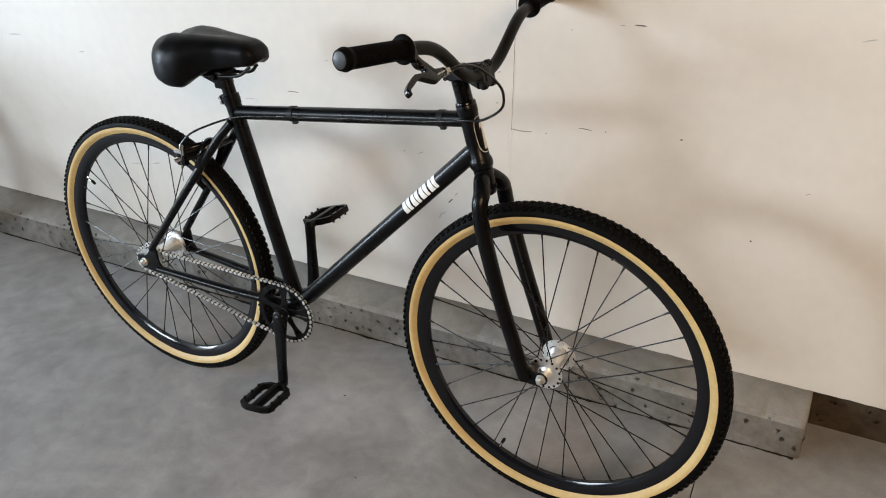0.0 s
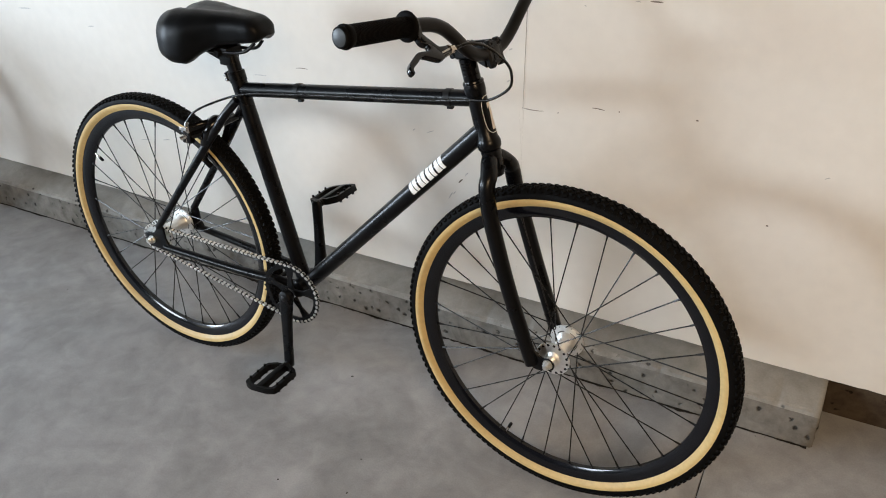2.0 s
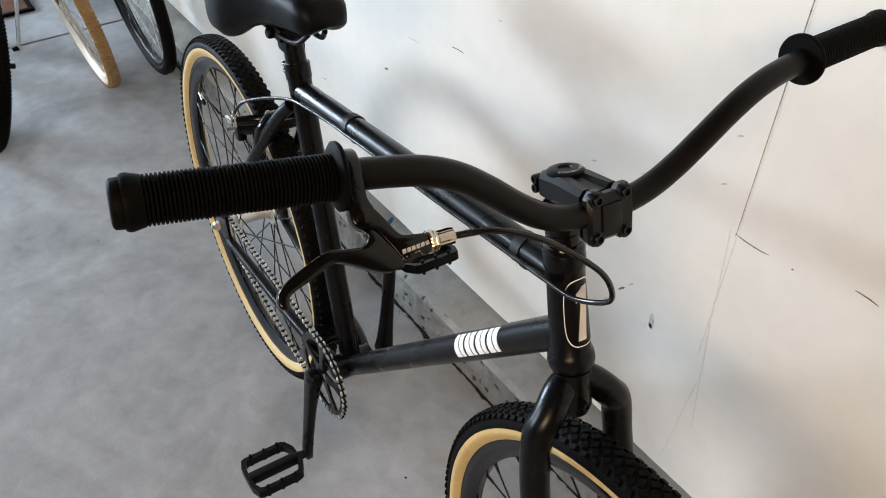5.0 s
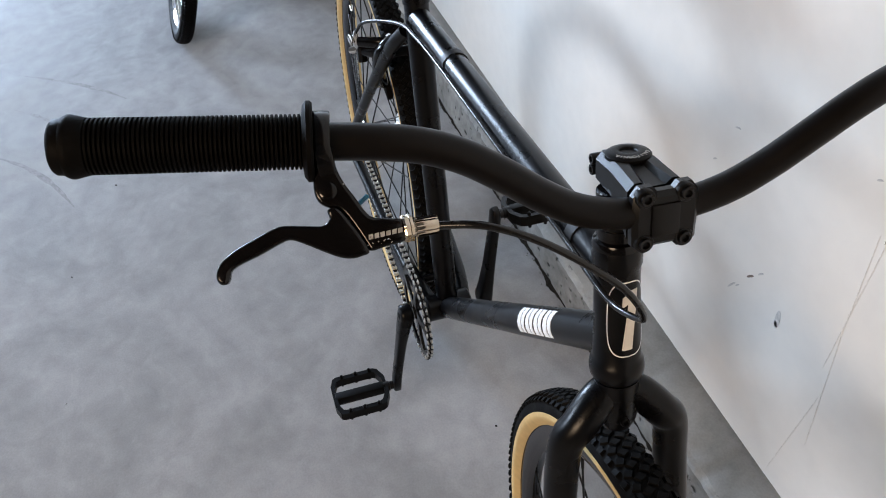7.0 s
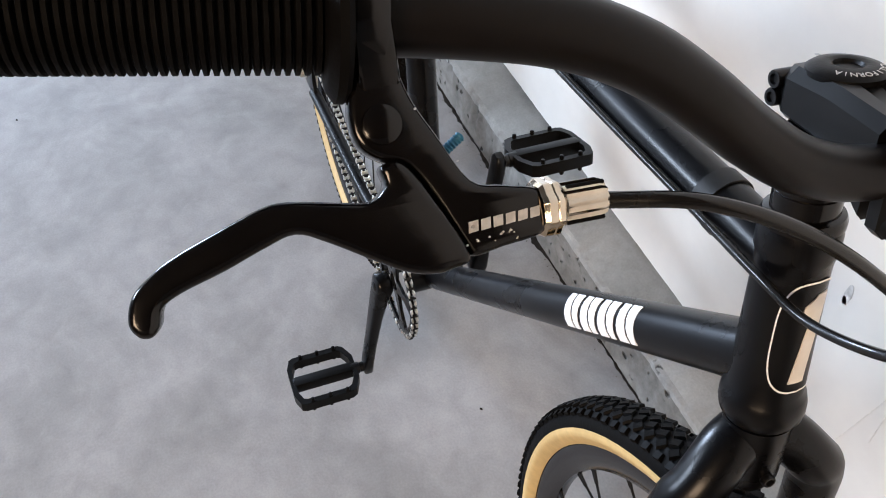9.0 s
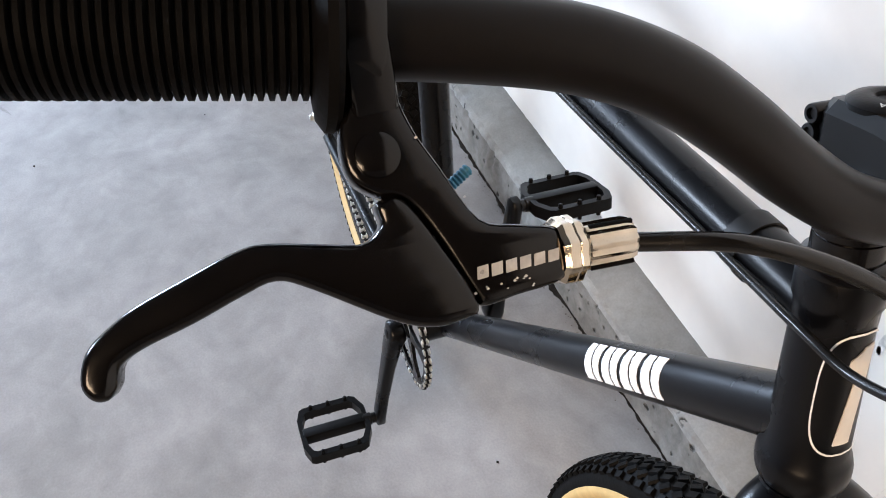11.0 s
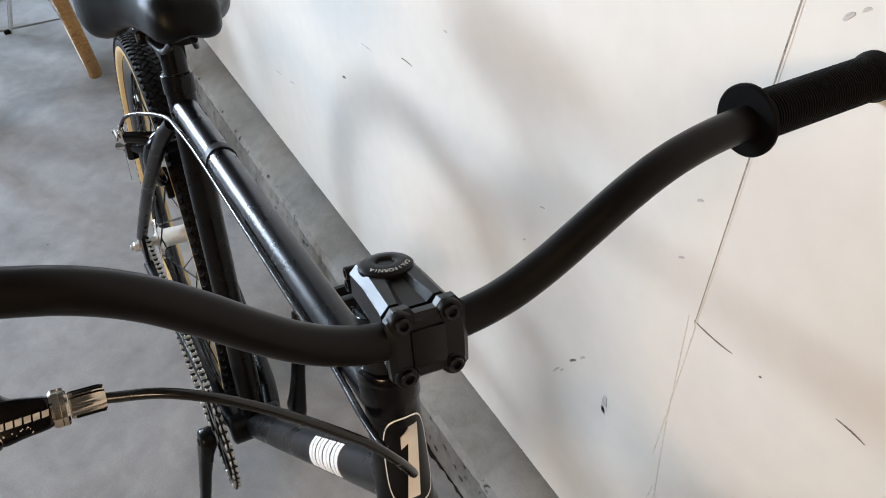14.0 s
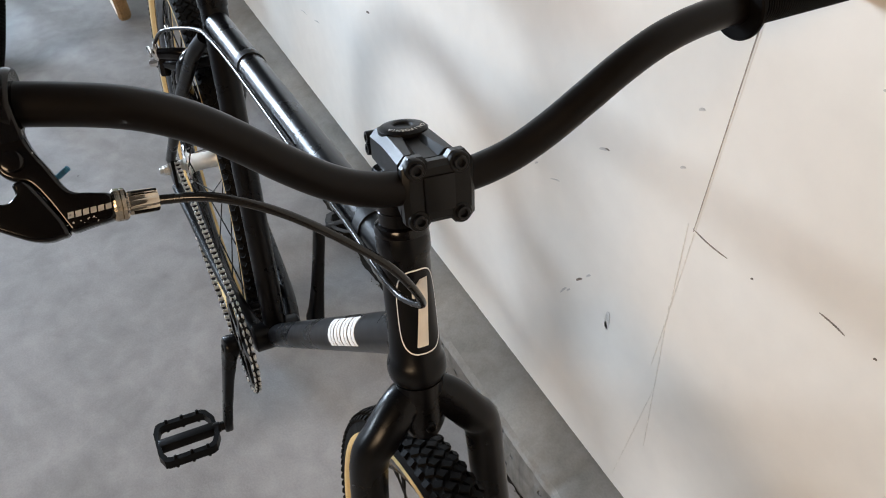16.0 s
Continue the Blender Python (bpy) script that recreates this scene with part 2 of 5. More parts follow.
def tube(points, radii, sides=16, bm=None, flat=1.0, caps=True):
    """A swept round (or flattened) tube along the points, with one radius or one for each point."""
    bm = bm or bmesh.new()
    pts = [Vector(q) for q in points]
    rad = radii if isinstance(radii, (list, tuple)) else [radii] * len(pts)
    if len(rad) != len(pts):
        rad = np.interp(np.linspace(0, 1, len(pts)), np.linspace(0, 1, len(rad)), rad).tolist()
    rings, ref = [], None
    for i, p in enumerate(pts):
        d = (pts[min(i + 1, len(pts) - 1)] - pts[max(i - 1, 0)]).normalized()
        if ref is None:
            ref = d.orthogonal().normalized() if abs(d.y) > 0.9 else Vector((0, 1, 0))
        ref = (ref - d * ref.dot(d)).normalized()
        other = d.cross(ref)
        rings.append([bm.verts.new(p + rad[i] * (math.cos(a) * ref * flat + math.sin(a) * other))
                      for a in (2 * math.pi * k / sides for k in range(sides))])
    for a, b in zip(rings, rings[1:]):
        for k in range(sides):
            bm.faces.new((a[k], a[(k + 1) % sides], b[(k + 1) % sides], b[k]))
    if caps:
        bm.faces.new(rings[0][::-1])
        bm.faces.new(rings[-1])
    return bm


def lathe(profile, sides=48, axis="y", bm=None, closed=False):
    """Turn (radius, along) pairs about an axis."""
    bm = bm or bmesh.new()
    rings = []
    for r, h in profile:
        ring = []
        for k in range(sides):
            a = 2 * math.pi * k / sides
            c, s = r * math.cos(a), r * math.sin(a)
            ring.append(bm.verts.new({"y": (c, h, s), "z": (c, s, h), "x": (h, c, s)}[axis]))
        rings.append(ring)
    pairs = list(zip(rings, rings[1:])) + ([(rings[-1], rings[0])] if closed else [])
    for a, b in pairs:
        for k in range(sides):
            bm.faces.new((a[k], a[(k + 1) % sides], b[(k + 1) % sides], b[k]))
    if not closed:
        for ring, r in ((rings[0], profile[0][0]), (rings[-1], profile[-1][0])):
            if r > 1e-5:
                bm.faces.new(ring)
    return bm


def box(cx, cy, cz, sx, sy, sz, bevel=0.0, bm=None, m=None, segs=2):
    b2 = bmesh.new()
    bmesh.ops.create_cube(b2, size=1, matrix=Matrix.Translation((cx, cy, cz)) @ Matrix.Diagonal((sx, sy, sz, 1)))
    if bevel:
        bmesh.ops.bevel(b2, geom=b2.edges[:], offset=bevel, segments=segs, affect="EDGES", profile=0.6)
    if m is not None:
        b2.transform(m)
    if bm is None:
        return b2
    return join(bm, b2)


def join(bm, other):
    me = bpy.data.meshes.new("tmp")
    other.to_mesh(me)
    other.free()
    bm.from_mesh(me)
    bpy.data.meshes.remove(me)
    return bm


def plate(outline, z0, z1, bevel=0.0, m=None, segs=3):
    """A flat outline (x, y) made solid from z0 to z1, its rims rounded."""
    n = len(outline)
    pts = [Vector((x, y)) for x, y in outline]
    area = sum(a.x * b.y - b.x * a.y for a, b in zip(pts, pts[1:] + pts[:1]))
    if area < 0:
        pts.reverse()
    nor = []
    for k in range(n):
        d0, d1 = (pts[k] - pts[k - 1]).normalized(), (pts[(k + 1) % n] - pts[k]).normalized()
        t = d0 + d1
        t = t.normalized() if t.length > 1e-6 else d0
        nor.append(Vector((-t.y, t.x)) / max(0.5, t.dot(d1)))
    lays = [(0.0, z0), (0.0, z1)] if not bevel else (
        [(bevel * (1 - math.sin(a)), z0 + bevel * (1 - math.cos(a))) for a in (math.pi / 2 * i / segs for i in range(segs + 1))]
        + [(bevel * (1 - math.cos(a)), z1 - bevel * (1 - math.sin(a))) for a in (math.pi / 2 * i / segs for i in range(segs + 1))])
    bm = bmesh.new()
    rings = [[bm.verts.new((p.x + q.x * off, p.y + q.y * off, z)) for p, q in zip(pts, nor)] for off, z in lays]
    for a, b in zip(rings, rings[1:]):
        for k in range(n):
            bm.faces.new((a[k], a[(k + 1) % n], b[(k + 1) % n], b[k]))
    for ring in (rings[0], rings[-1]):
        for tri in tessellate_polygon([[v.co.to_2d().to_3d() for v in ring]]):
            try:
                bm.faces.new([ring[i] for i in tri])
            except ValueError:
                pass
    if m is not None:
        bm.transform(m)
    return bm


def outline2d(points, steps=5, closed=True):
    """Rounded closed outline through (x, y) points."""
    p = [Vector((x, y, 0)) for x, y in points]
    n, out = len(p), []
    for i in range(n):
        a, b, c, d = p[i - 1], p[i], p[(i + 1) % n], p[(i + 2) % n]
        for k in range(steps):
            t = k / steps
            q = 0.5 * (2 * b + (c - a) * t + (2 * a - 5 * b + 4 * c - d) * t * t + (3 * b - a - 3 * c + d) * t ** 3)
            out.append((q.x, q.y))
    return out


def turned(direction, at):
    """Pose at a point whose z axis points along a direction."""
    return Matrix.Translation(at) @ Vector(direction).to_track_quat("Z", "Y").to_matrix().to_4x4()


# ---------------------------------------------------------------- garage
WALL_Y, CURB_Y, CURB_END = 1.908, 1.823, 0.764
X0, X1, Y0, TOP = -6.0, 4.2, -4.0, 2.75


def structure(name, bm, mat, label, category, smooth=False):
    me = mesh_of(bm, name, smooth)
    me.materials.append(mat)
    return tagged(new(name, me), label, category, kind="structure")


floor = structure("floor", box((X0 + X1) / 2 - 2, (Y0 + WALL_Y) / 2, -0.11, X1 - X0 + 8, WALL_Y - Y0 + 6, 0.20), JOINT,
                  "smooth grey trowelled concrete garage floor", "floor")
for a, b in ((-11.0, -2.702), (-2.687, 0.5570), (0.5592, X1 + 0.2)):
    bm = box((a + b) / 2, (Y0 - 1.5 + WALL_Y + 0.15) / 2, -0.006, b - a, WALL_Y + 0.15 - Y0 + 1.5, 0.012, 0.002)
    part("floor_slab", bm, FLOOR, floor, smooth=False)

rnd = random.Random(11)
speck = mesh_of(plate(outline2d([(-0.003, -0.001), (0.001, -0.0025), (0.0035, 0.0005), (0.0005, 0.002)], 2), 0, 0.0012, 0.0004), "speck")
for k in range(16):
    x, y = rnd.uniform(-1.6, 1.3), rnd.uniform(0.5, 1.78)
    part("speck", speck, DIRT, floor, m=Matrix.Translation((x, y, 0.0001)) @ Matrix.Rotation(rnd.uniform(0, 6.3), 4, "Z") @ Matrix.Diagonal((*[rnd.uniform(0.4, 1.2)] * 3, 1)))

# faint curved tyre scuffs on the slab
for pts in ([(-2.02, 0.66), (-1.95, 0.76), (-1.88, 0.846), (-1.81, 0.918), (-1.74, 0.978)], [(-1.83, 0.65), (-1.77, 0.715), (-1.676, 0.795), (-1.62, 0.845), (-1.564, 0.881)], [(-1.62, 0.60), (-1.53, 0.69), (-1.42, 0.765), (-1.30, 0.82)]):
    line = spline([(x, y, 0) for x, y in pts], 6)
    bm = bmesh.new()
    rows = []
    for k, p in enumerate(line):
        d = (line[min(k + 1, len(line) - 1)] - line[max(k - 1, 0)]).normalized()
        w = 0.010 * math.sin(math.pi * (k + 0.4) / len(line)) * (0.75 + 0.5 * noise.noise((k * 0.7, pts[0][0] * 9, 0)))
        rows.append([bm.verts.new((p.x - d.y * w, p.y + d.x * w, 0.0004)), bm.verts.new((p.x + d.y * w, p.y - d.x * w, 0.0004))])
    for a, b in zip(rows, rows[1:]):
        bm.faces.new((a[0], a[1], b[1], b[0]))
    part("tyre_scuff", bm, SCUFF, floor, "faint dark tyre scuff", smooth=False)

# painted wall board above the concrete footing
bm = bmesh.new()
rings = []
wall_x = [X0] + [-2.6 + 0.008 * k for k in range(551)] + [X1]
for x in wall_x:
    w = 0.0012 * noise.noise((x * 60, 1, 0)) + 0.0045 * max(0.0, noise.noise((x * 22, 5, 0)) - 0.32)
    rings.append([bm.verts.new((x, y, z)) for y, z in ((WALL_Y + 0.12, 0.138 + w), (WALL_Y + 0.003, 0.138 + w), (WALL_Y, 0.1405 + w), (WALL_Y, 0.20), (WALL_Y, 0.42), (WALL_Y, TOP), (WALL_Y + 0.12, TOP))])
for a, b in zip(rings, rings[1:]):
    for k in range(7):
        bm.faces.new((a[k], a[(k + 1) % 7], b[(k + 1) % 7], b[k]))
bm.faces.new(rings[0])
bm.faces.new(rings[-1])
wall_north = structure("wall_north", bm, WALL, "off-white painted garage wall with scuffs and scratches", "wall")
structure("footing", box((X0 + X1) / 2, WALL_Y + 0.105, 0.067, X1 - X0, 0.10, 0.134), FOOTING_SHADED,
                    "rough concrete footing below the wall", "footing")
bm = bmesh.new()
face_z = [0.0, 0.008, 0.018, 0.028, 0.038, 0.048, 0.058, 0.068, 0.078, 0.089]
prof = [(WALL_Y + 0.030, 0.0)] + [(CURB_Y + 0.006 * z / 0.089, z) for z in face_z]
prof += [(CURB_Y + 0.009, 0.0975), (CURB_Y + 0.016, 0.1015), (WALL_Y - 0.03, 0.119), (WALL_Y + 0.030, 0.134)]
last_face = len(face_z)
rings = []
curb_x = [X0 + 0.05 * k for k in range(68)] + [-2.6 + 0.006 * k for k in range(559)]
curb_x += [CURB_END - 0.006, CURB_END - 0.002, CURB_END]
for x in curb_x:
    w = 0.0014 * noise.noise((x * 9, 0, 0)) + 0.0012 * noise.noise((x * 45, 3, 0))
    chip = 0.010 * max(0.0, noise.noise((x * 26, 8, 2)) - 0.30) + 0.004 * max(0.0, noise.noise((x * 80, 2, 2)) - 0.25)
    rough = float(np.interp(x, [-1.5, -1.2, -0.7, -0.45, 0.1], [1.0, 1.9, 1.9, 1.0, 0.7]))
    end = max(0.0, 1 - (CURB_END - x) / 0.012)
    ring = []
    for k, (y, z) in enumerate(prof):
        edge = last_face <= k <= last_face + 2
        if 0 < k <= last_face:
            y += rough * (0.0008 * noise.noise((x * 75, z * 75, 0)) + 0.006 * max(0.0, noise.noise((x * 30, z * 38, 4)) - 0.28) + 0.004 * max(0.0, noise.noise((x * 62, z * 70, 9)) - 0.30))
        ring.append(bm.verts.new((x + 0.004 * noise.noise((z * 60, y * 40, 1)) * (x > CURB_END - 0.001),
                                  y - (w if 0 < k < last_face + 3 else 0) + (chip * 1.2 if edge else 0) + (0.007 * end * end if k > 0 and k < last_face + 3 else 0),
                                  z + (w if edge else 0) - (chip + 0.006 * end * end if edge else 0.004 * end * end if k > last_face + 2 else 0))))
    rings.append(ring)
for a, b in zip(rings, rings[1:]):
    for k in range(len(prof) - 1):
        f = bm.faces.new((a[k], a[k + 1], b[k + 1], b[k]))
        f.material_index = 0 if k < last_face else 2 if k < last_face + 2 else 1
bm.faces.new(rings[0])
bm.faces.new(rings[-1])
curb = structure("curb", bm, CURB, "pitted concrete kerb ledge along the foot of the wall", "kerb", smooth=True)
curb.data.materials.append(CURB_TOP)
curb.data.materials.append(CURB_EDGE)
# dirt packed into the open joint between kerb and floor
bm = bmesh.new()
rows = []
for k in range(414):
    x = -2.2 + 0.00715 * k
    wd = 0.0026 + 0.008 * max(-0.5, noise.noise((x * 14, 4, 9))) + 0.004 * noise.noise((x * 70, 4, 2))
    wd = max(0.0008, wd) * (1.8 if -1.35 < x < -0.5 else 1.0)
    y = CURB_Y - 0.001 + 0.002 * noise.noise((x * 8, 2, 2))
    rows.append([bm.verts.new((x, y + 0.004, 0.0014)), bm.verts.new((x, y - wd * 0.6, 0.0022)), bm.verts.new((x, y - wd, 0.0003))])
for a, b in zip(rows, rows[1:]):
    for k in range(2):
        bm.faces.new((a[k], a[k + 1], b[k + 1], b[k]))
part("packed_dirt", bm, DIRT, floor, "dark dirt along the kerb joint")
bm = bmesh.new()
rnd = random.Random(21)
for k in range(260):
    x = rnd.choice((rnd.uniform(-1.5, -0.45), rnd.uniform(-2.2, 0.76)))
    r = rnd.uniform(0.0006, 0.0022)
    c = Vector((x, CURB_Y - 0.002 - abs(rnd.gauss(0, 0.007)), r * 0.5))
    vs = [bm.verts.new(c + r * Vector((a * rnd.uniform(0.6, 1.2), b * rnd.uniform(0.6, 1.2), d * rnd.uniform(0.5, 0.9)))) for a, b, d in ((1, 0, 0), (-1, 0, 0), (0, 1, 0), (0, -1, 0), (0, 0, 1), (0, 0, -1))]
    for i, j, l in ((0, 2, 4), (2, 1, 4), (1, 3, 4), (3, 0, 4), (2, 0, 5), (1, 2, 5), (3, 1, 5), (0, 3, 5)):
        bm.faces.new((vs[i], vs[j], vs[l]))
tagged(part("concrete_crumbs", bm, CURB, floor, smooth=False), "grey crumbs of concrete along the kerb", kind="stuff")

# unseen wall; its window opening is made up for the added side light
bm = bmesh.new()
for x0, x1, z0, z1 in ((X0, -5.25, 0, TOP), (-3.35, X1, 0, TOP), (-5.25, -3.35, 0, 1.53), (-5.25, -3.35, 2.63, TOP)):
    box((x0 + x1) / 2, Y0 - 0.06, (z0 + z1) / 2, x1 - x0, 0.12, z1 - z0, bm=bm)
structure("wall_south", bm, DIM, "plain dark unseen garage wall with an added high opening", "wall")
structure("wall_east", box(X1 + 0.06, (Y0 + WALL_Y) / 2, TOP / 2, 0.12, WALL_Y - Y0 + 0.24, TOP), DIM, "plain dark unseen garage wall", "wall")
bm = box(X0 - 0.06, (Y0 + WALL_Y) / 2, (2.4 + TOP) / 2, 0.12, WALL_Y - Y0 + 0.24, TOP - 2.4)
box(X0 - 0.06, (1.35 + WALL_Y + 0.12) / 2, 1.2, 0.12, WALL_Y + 0.12 - 1.35, 2.4, bm=bm)
box(X0 - 0.06, (Y0 - 0.12 - 3.15) / 2, 1.2, 0.12, -3.15 - Y0 + 0.12, 2.4, bm=bm)
structure("wall_west", bm, DIM, "plain dark unseen garage wall round the wide open door", "wall")
structure("ceiling", box((X0 + X1) / 2, (Y0 + WALL_Y) / 2, TOP + 0.06, X1 - X0 + 0.24, WALL_Y - Y0 + 0.24, 0.12), CEIL, "plain dark unseen garage ceiling", "ceiling")
structure("ground", box(-36, 0, -0.24, 60, 80, 0.2), FLOOR, "concrete driveway outside the open door", "driveway")


def wall_mark(name, x, z, length, height, angle, mat, bend=0.0):
    """A thin scratch or scuff lying on the wall board."""
    pts = [(-length / 2 + length * k / 8, bend * (1 - (k / 4 - 1) ** 2)) for k in range(9)]
    up = [(px, pz + height / 2 * (1 - (k / 4 - 1) ** 4) + 0.0003) for k, (px, pz) in enumerate(pts)]
    dn = [(px, pz - height / 2 * (1 - (k / 4 - 1) ** 4) - 0.0003) for k, (px, pz) in enumerate(pts)]
    bm = plate(up + dn[::-1], 0, 0.0004)
    return part(name, bm, mat, wall_north, m=Matrix.Translation((x, WALL_Y, z)) @ Matrix.Rotation(radians(90), 4, "X") @ Matrix.Rotation(radians(angle), 4, "Z"), smooth=False)


wall_mark("seam_and_glint", 0.0185, 1.70, 2.06, 0.0012, 89, CRACK)
# white line paints the highlight along the seam's edge
wall_mark("seam_and_glint", 0.0206, 1.70, 2.06, 0.0010, 89, WHITE)
wall_mark("seam_and_glint", 0.0005, 0.56, 0.24, 0.0006, 89, FAINT)
wall_mark("seam_and_glint", -0.0035, 0.60, 0.15, 0.0005, 94, FAINT)
wall_mark("seam_and_glint", 0.0120, 0.42, 0.26, 0.0004, 96, FAINT)
wall_mark("seam_and_glint", 0.0000, 0.28, 0.24, 0.0004, 84, FAINT)
wall_mark("scratch_mark", 0.025, 0.674, 0.052, 0.0012, 0, SCRATCH, -0.002)
wall_mark("scratch_mark", 0.177, 0.699, 0.030, 0.0012, -3, SCRATCH, 0.001)
wall_mark("scratch_mark", -0.618, 0.681, 0.037, 0.0012, 3, SCRATCH, 0.0015)
for x, z, ln, h, a, mat in ((-0.871, 0.535, 0.016, 0.004, 15, SCRATCH), (-0.093, 0.433, 0.010, 0.030, 4, GREYMARK), (-0.093, 0.422, 0.007, 0.012, 20, GREYMARK),
                            (-0.162, 0.450, 0.018, 0.0030, 49, SCRATCH), (-0.145, 0.472, 0.014, 0.0026, 50, GREYMARK), (-0.191, 0.402, 0.026, 0.0026, 60, GREYMARK), (-0.180, 0.412, 0.012, 0.002, 56, GREYMARK),
                            (-0.161, 0.675, 0.016, 0.0030, 24, GREYMARK), (-0.154, 0.679, 0.008, 0.0016, 10, SCRATCH), (-0.244, 0.570, 0.024, 0.0016, 25, GREYMARK), (-0.290, 0.568, 0.009, 0.002, 41, GREYMARK),
                            (-0.036, 0.732, 0.009, 0.0022, 32, GREYMARK), (-0.032, 0.806, 0.009, 0.0026, 27, GREYMARK), (0.086, 0.675, 0.0032, 0.0016, 20, SCRATCH), (-1.177, 0.376, 0.034, 0.003, 12, GREYMARK),
                            (-1.267, 0.360, 0.046, 0.002, 8, GREYMARK), (-0.762, 0.643, 0.045, 0.0014, 4, GREYMARK), (0.132, 0.918, 0.005, 0.0015, 0, GREYMARK), (0.046, 1.018, 0.011, 0.003, 49, GREYMARK),
                            (0.057, 1.027, 0.007, 0.002, 39, GREYMARK), (-0.260, 0.643, 0.012, 0.002, 18, GREYMARK), (-0.502, 0.779, 0.009, 0.002, 0, GREYMARK), (-1.662, 0.731, 0.060, 0.003, 4, GREYMARK),
                            (-1.381, 0.706, 0.024, 0.003, 7, GREYMARK), (0.240, 0.937, 0.011, 0.0018, 0, GREYMARK), (0.277, 0.940, 0.026, 0.0022, 0, SCRATCH), (0.388, 0.708, 0.006, 0.0026, -8, SCRATCH),
                            (0.564, 0.498, 0.005, 0.003, 0, SCRATCH), (0.695, 0.952, 0.027, 0.002, 15, GREYMARK), (0.654, 0.630, 0.011, 0.0016, 27, GREYMARK), (0.224, 0.700, 0.0035, 0.0018, 18, SCRATCH), (0.274, 0.383, 0.026, 0.008, 38, SCRATCH)):
    wall_mark("scratch_mark", x, z, ln, h, a, mat, 0.0006)

# ---------------------------------------------------------------- bicycle
R_TYRE, HUB_Z = 0.353, 0.3465
FRONT_X = 1.0745
bike_pose = Matrix.Translation((-0.8245, 1.5188, 0)) @ Matrix.Rotation(radians(-1.7), 4, "Z") @ Matrix.Rotation(radians(-3.2), 4, "X") @ Matrix.Translation((0.005, 0, 0.0065))
bike = thing("bicycle", "matte black single-speed bicycle with tan sidewall tyres leaning on the wall", "bicycle", bike_pose)


# frame geometry, in the bicycle's own plane
BB = Vector((0.434, 0, 0.310))
ST_TOP = Vector((0.3035, 0, 0.797))
AXIS_P, AXIS_U, AXIS_F = Vector((0.8745, 0, 0.8445)), Vector((-0.300, 0, 0.954)), Vector((0.954, 0, 0.300))


def on_axis(s, f=0.0, y=0.0):
    return AXIS_P + s * AXIS_U + f * AXIS_F + Vector((0, y, 0))


FORK_TURN = Matrix.Translation(AXIS_P) @ Matrix.Rotation(radians(-4.6), 4, AXIS_U) @ Matrix.Translation(-AXIS_P)
FRONT_AXLE = Matrix.Translation((1.0740, -0.0010, HUB_Z + 0.0005)) @ Matrix.Rotation(radians(-2.4), 4, "Z")
REAR = Vector((0.0065, 0.0050, HUB_Z))


def tyre_ring(r_out, half, side_mat, wheel, knobs=138, tread=True, body=RUBBER, tread_mat=TREAD):
    k = r_out / 0.345
    rb = r_out - 0.0390 * (half / 0.0205)
    prof = [(rb, -half * 0.6), (rb + 0.3 * (r_out - rb), -half * 0.93), (rb + 0.52 * (r_out - rb), -half), (rb + 0.76 * (r_out - rb), -half * 0.86),
            (rb + 0.93 * (r_out - rb), -half * 0.5), (r_out - 0.0028, 0)]
    prof = prof + [(r, -h) for r, h in prof[-2::-1]]
    tyre = part("tyre", lathe(prof, 96, closed=True), body, wheel)
    lo, hi = rb + 0.03 * (r_out - rb), rb + 0.45 * (r_out - rb)
    for s in (-1, 1):
        ring = []
        for q in np.linspace(0, 1, 6):
            r = lo + (hi - lo) * q
            h = float(np.interp(r, [p[0] for p in prof[:6]], [-p[1] for p in prof[:6]]))
            ring.append((r, s * (h + 0.0004 + 0.0012 * math.sin(math.pi * q))))
        back = [(r, s * (abs(h) - 0.002)) for r, h in ring[::-1]]
        part("sidewall", lathe(ring + back, 96, closed=True), side_mat, wheel, "smooth gum coloured sidewall" if side_mat is CREAM else "")
    if tread and knobs:
        bm = bmesh.new()
        for i in range(knobs):
            a = 2 * math.pi * i / knobs
            for off, tilt, ln, h, dr, ph in ((-0.20, 34, 0.0090, 0.0026, 0.0, 0), (0.20, -34, 0.0090, 0.0026, 0.0, 0.5), (-0.56, -30, 0.0085, 0.0026, -0.0014, 0.45),
                                             (0.56, 30, 0.0085, 0.0026, -0.0014, 0.95), (-0.86, 8, 0.0065, 0.0036, -0.0060, 0.1), (0.86, -8, 0.0065, 0.0036, -0.0060, 0.6)):
                aa = a + 2 * math.pi * ph / knobs
                m = (Matrix.Rotation(-aa, 4, "Y") @ Matrix.Translation((r_out - h / 2 + dr, off * half * 0.98, 0))
                     @ Matrix.Rotation(radians(46 * off * abs(off)), 4, "Z") @ Matrix.Rotation(radians(tilt), 4, "X"))
                vs = [bm.verts.new(m @ Vector((x * h, y * ln * half / 0.0205 * (0.84 if x > 0 else 1), z * 2 * math.pi * r_out / knobs * 0.50 * (0.85 if x > 0 else 1))))
                      for x in (-0.5, 0.5) for y in (-0.5, 0.5) for z in (-0.5, 0.5)]
                for f in ((0, 1, 3, 2), (4, 6, 7, 5), (0, 4, 5, 1), (2, 3, 7, 6), (0, 2, 6, 4), (1, 5, 7, 3)):
                    bm.faces.new([vs[j] for j in f])
        t = part("tread", bm, tread_mat, tyre, smooth=False)
        tagged(t, kind="stuff")
    return tyre


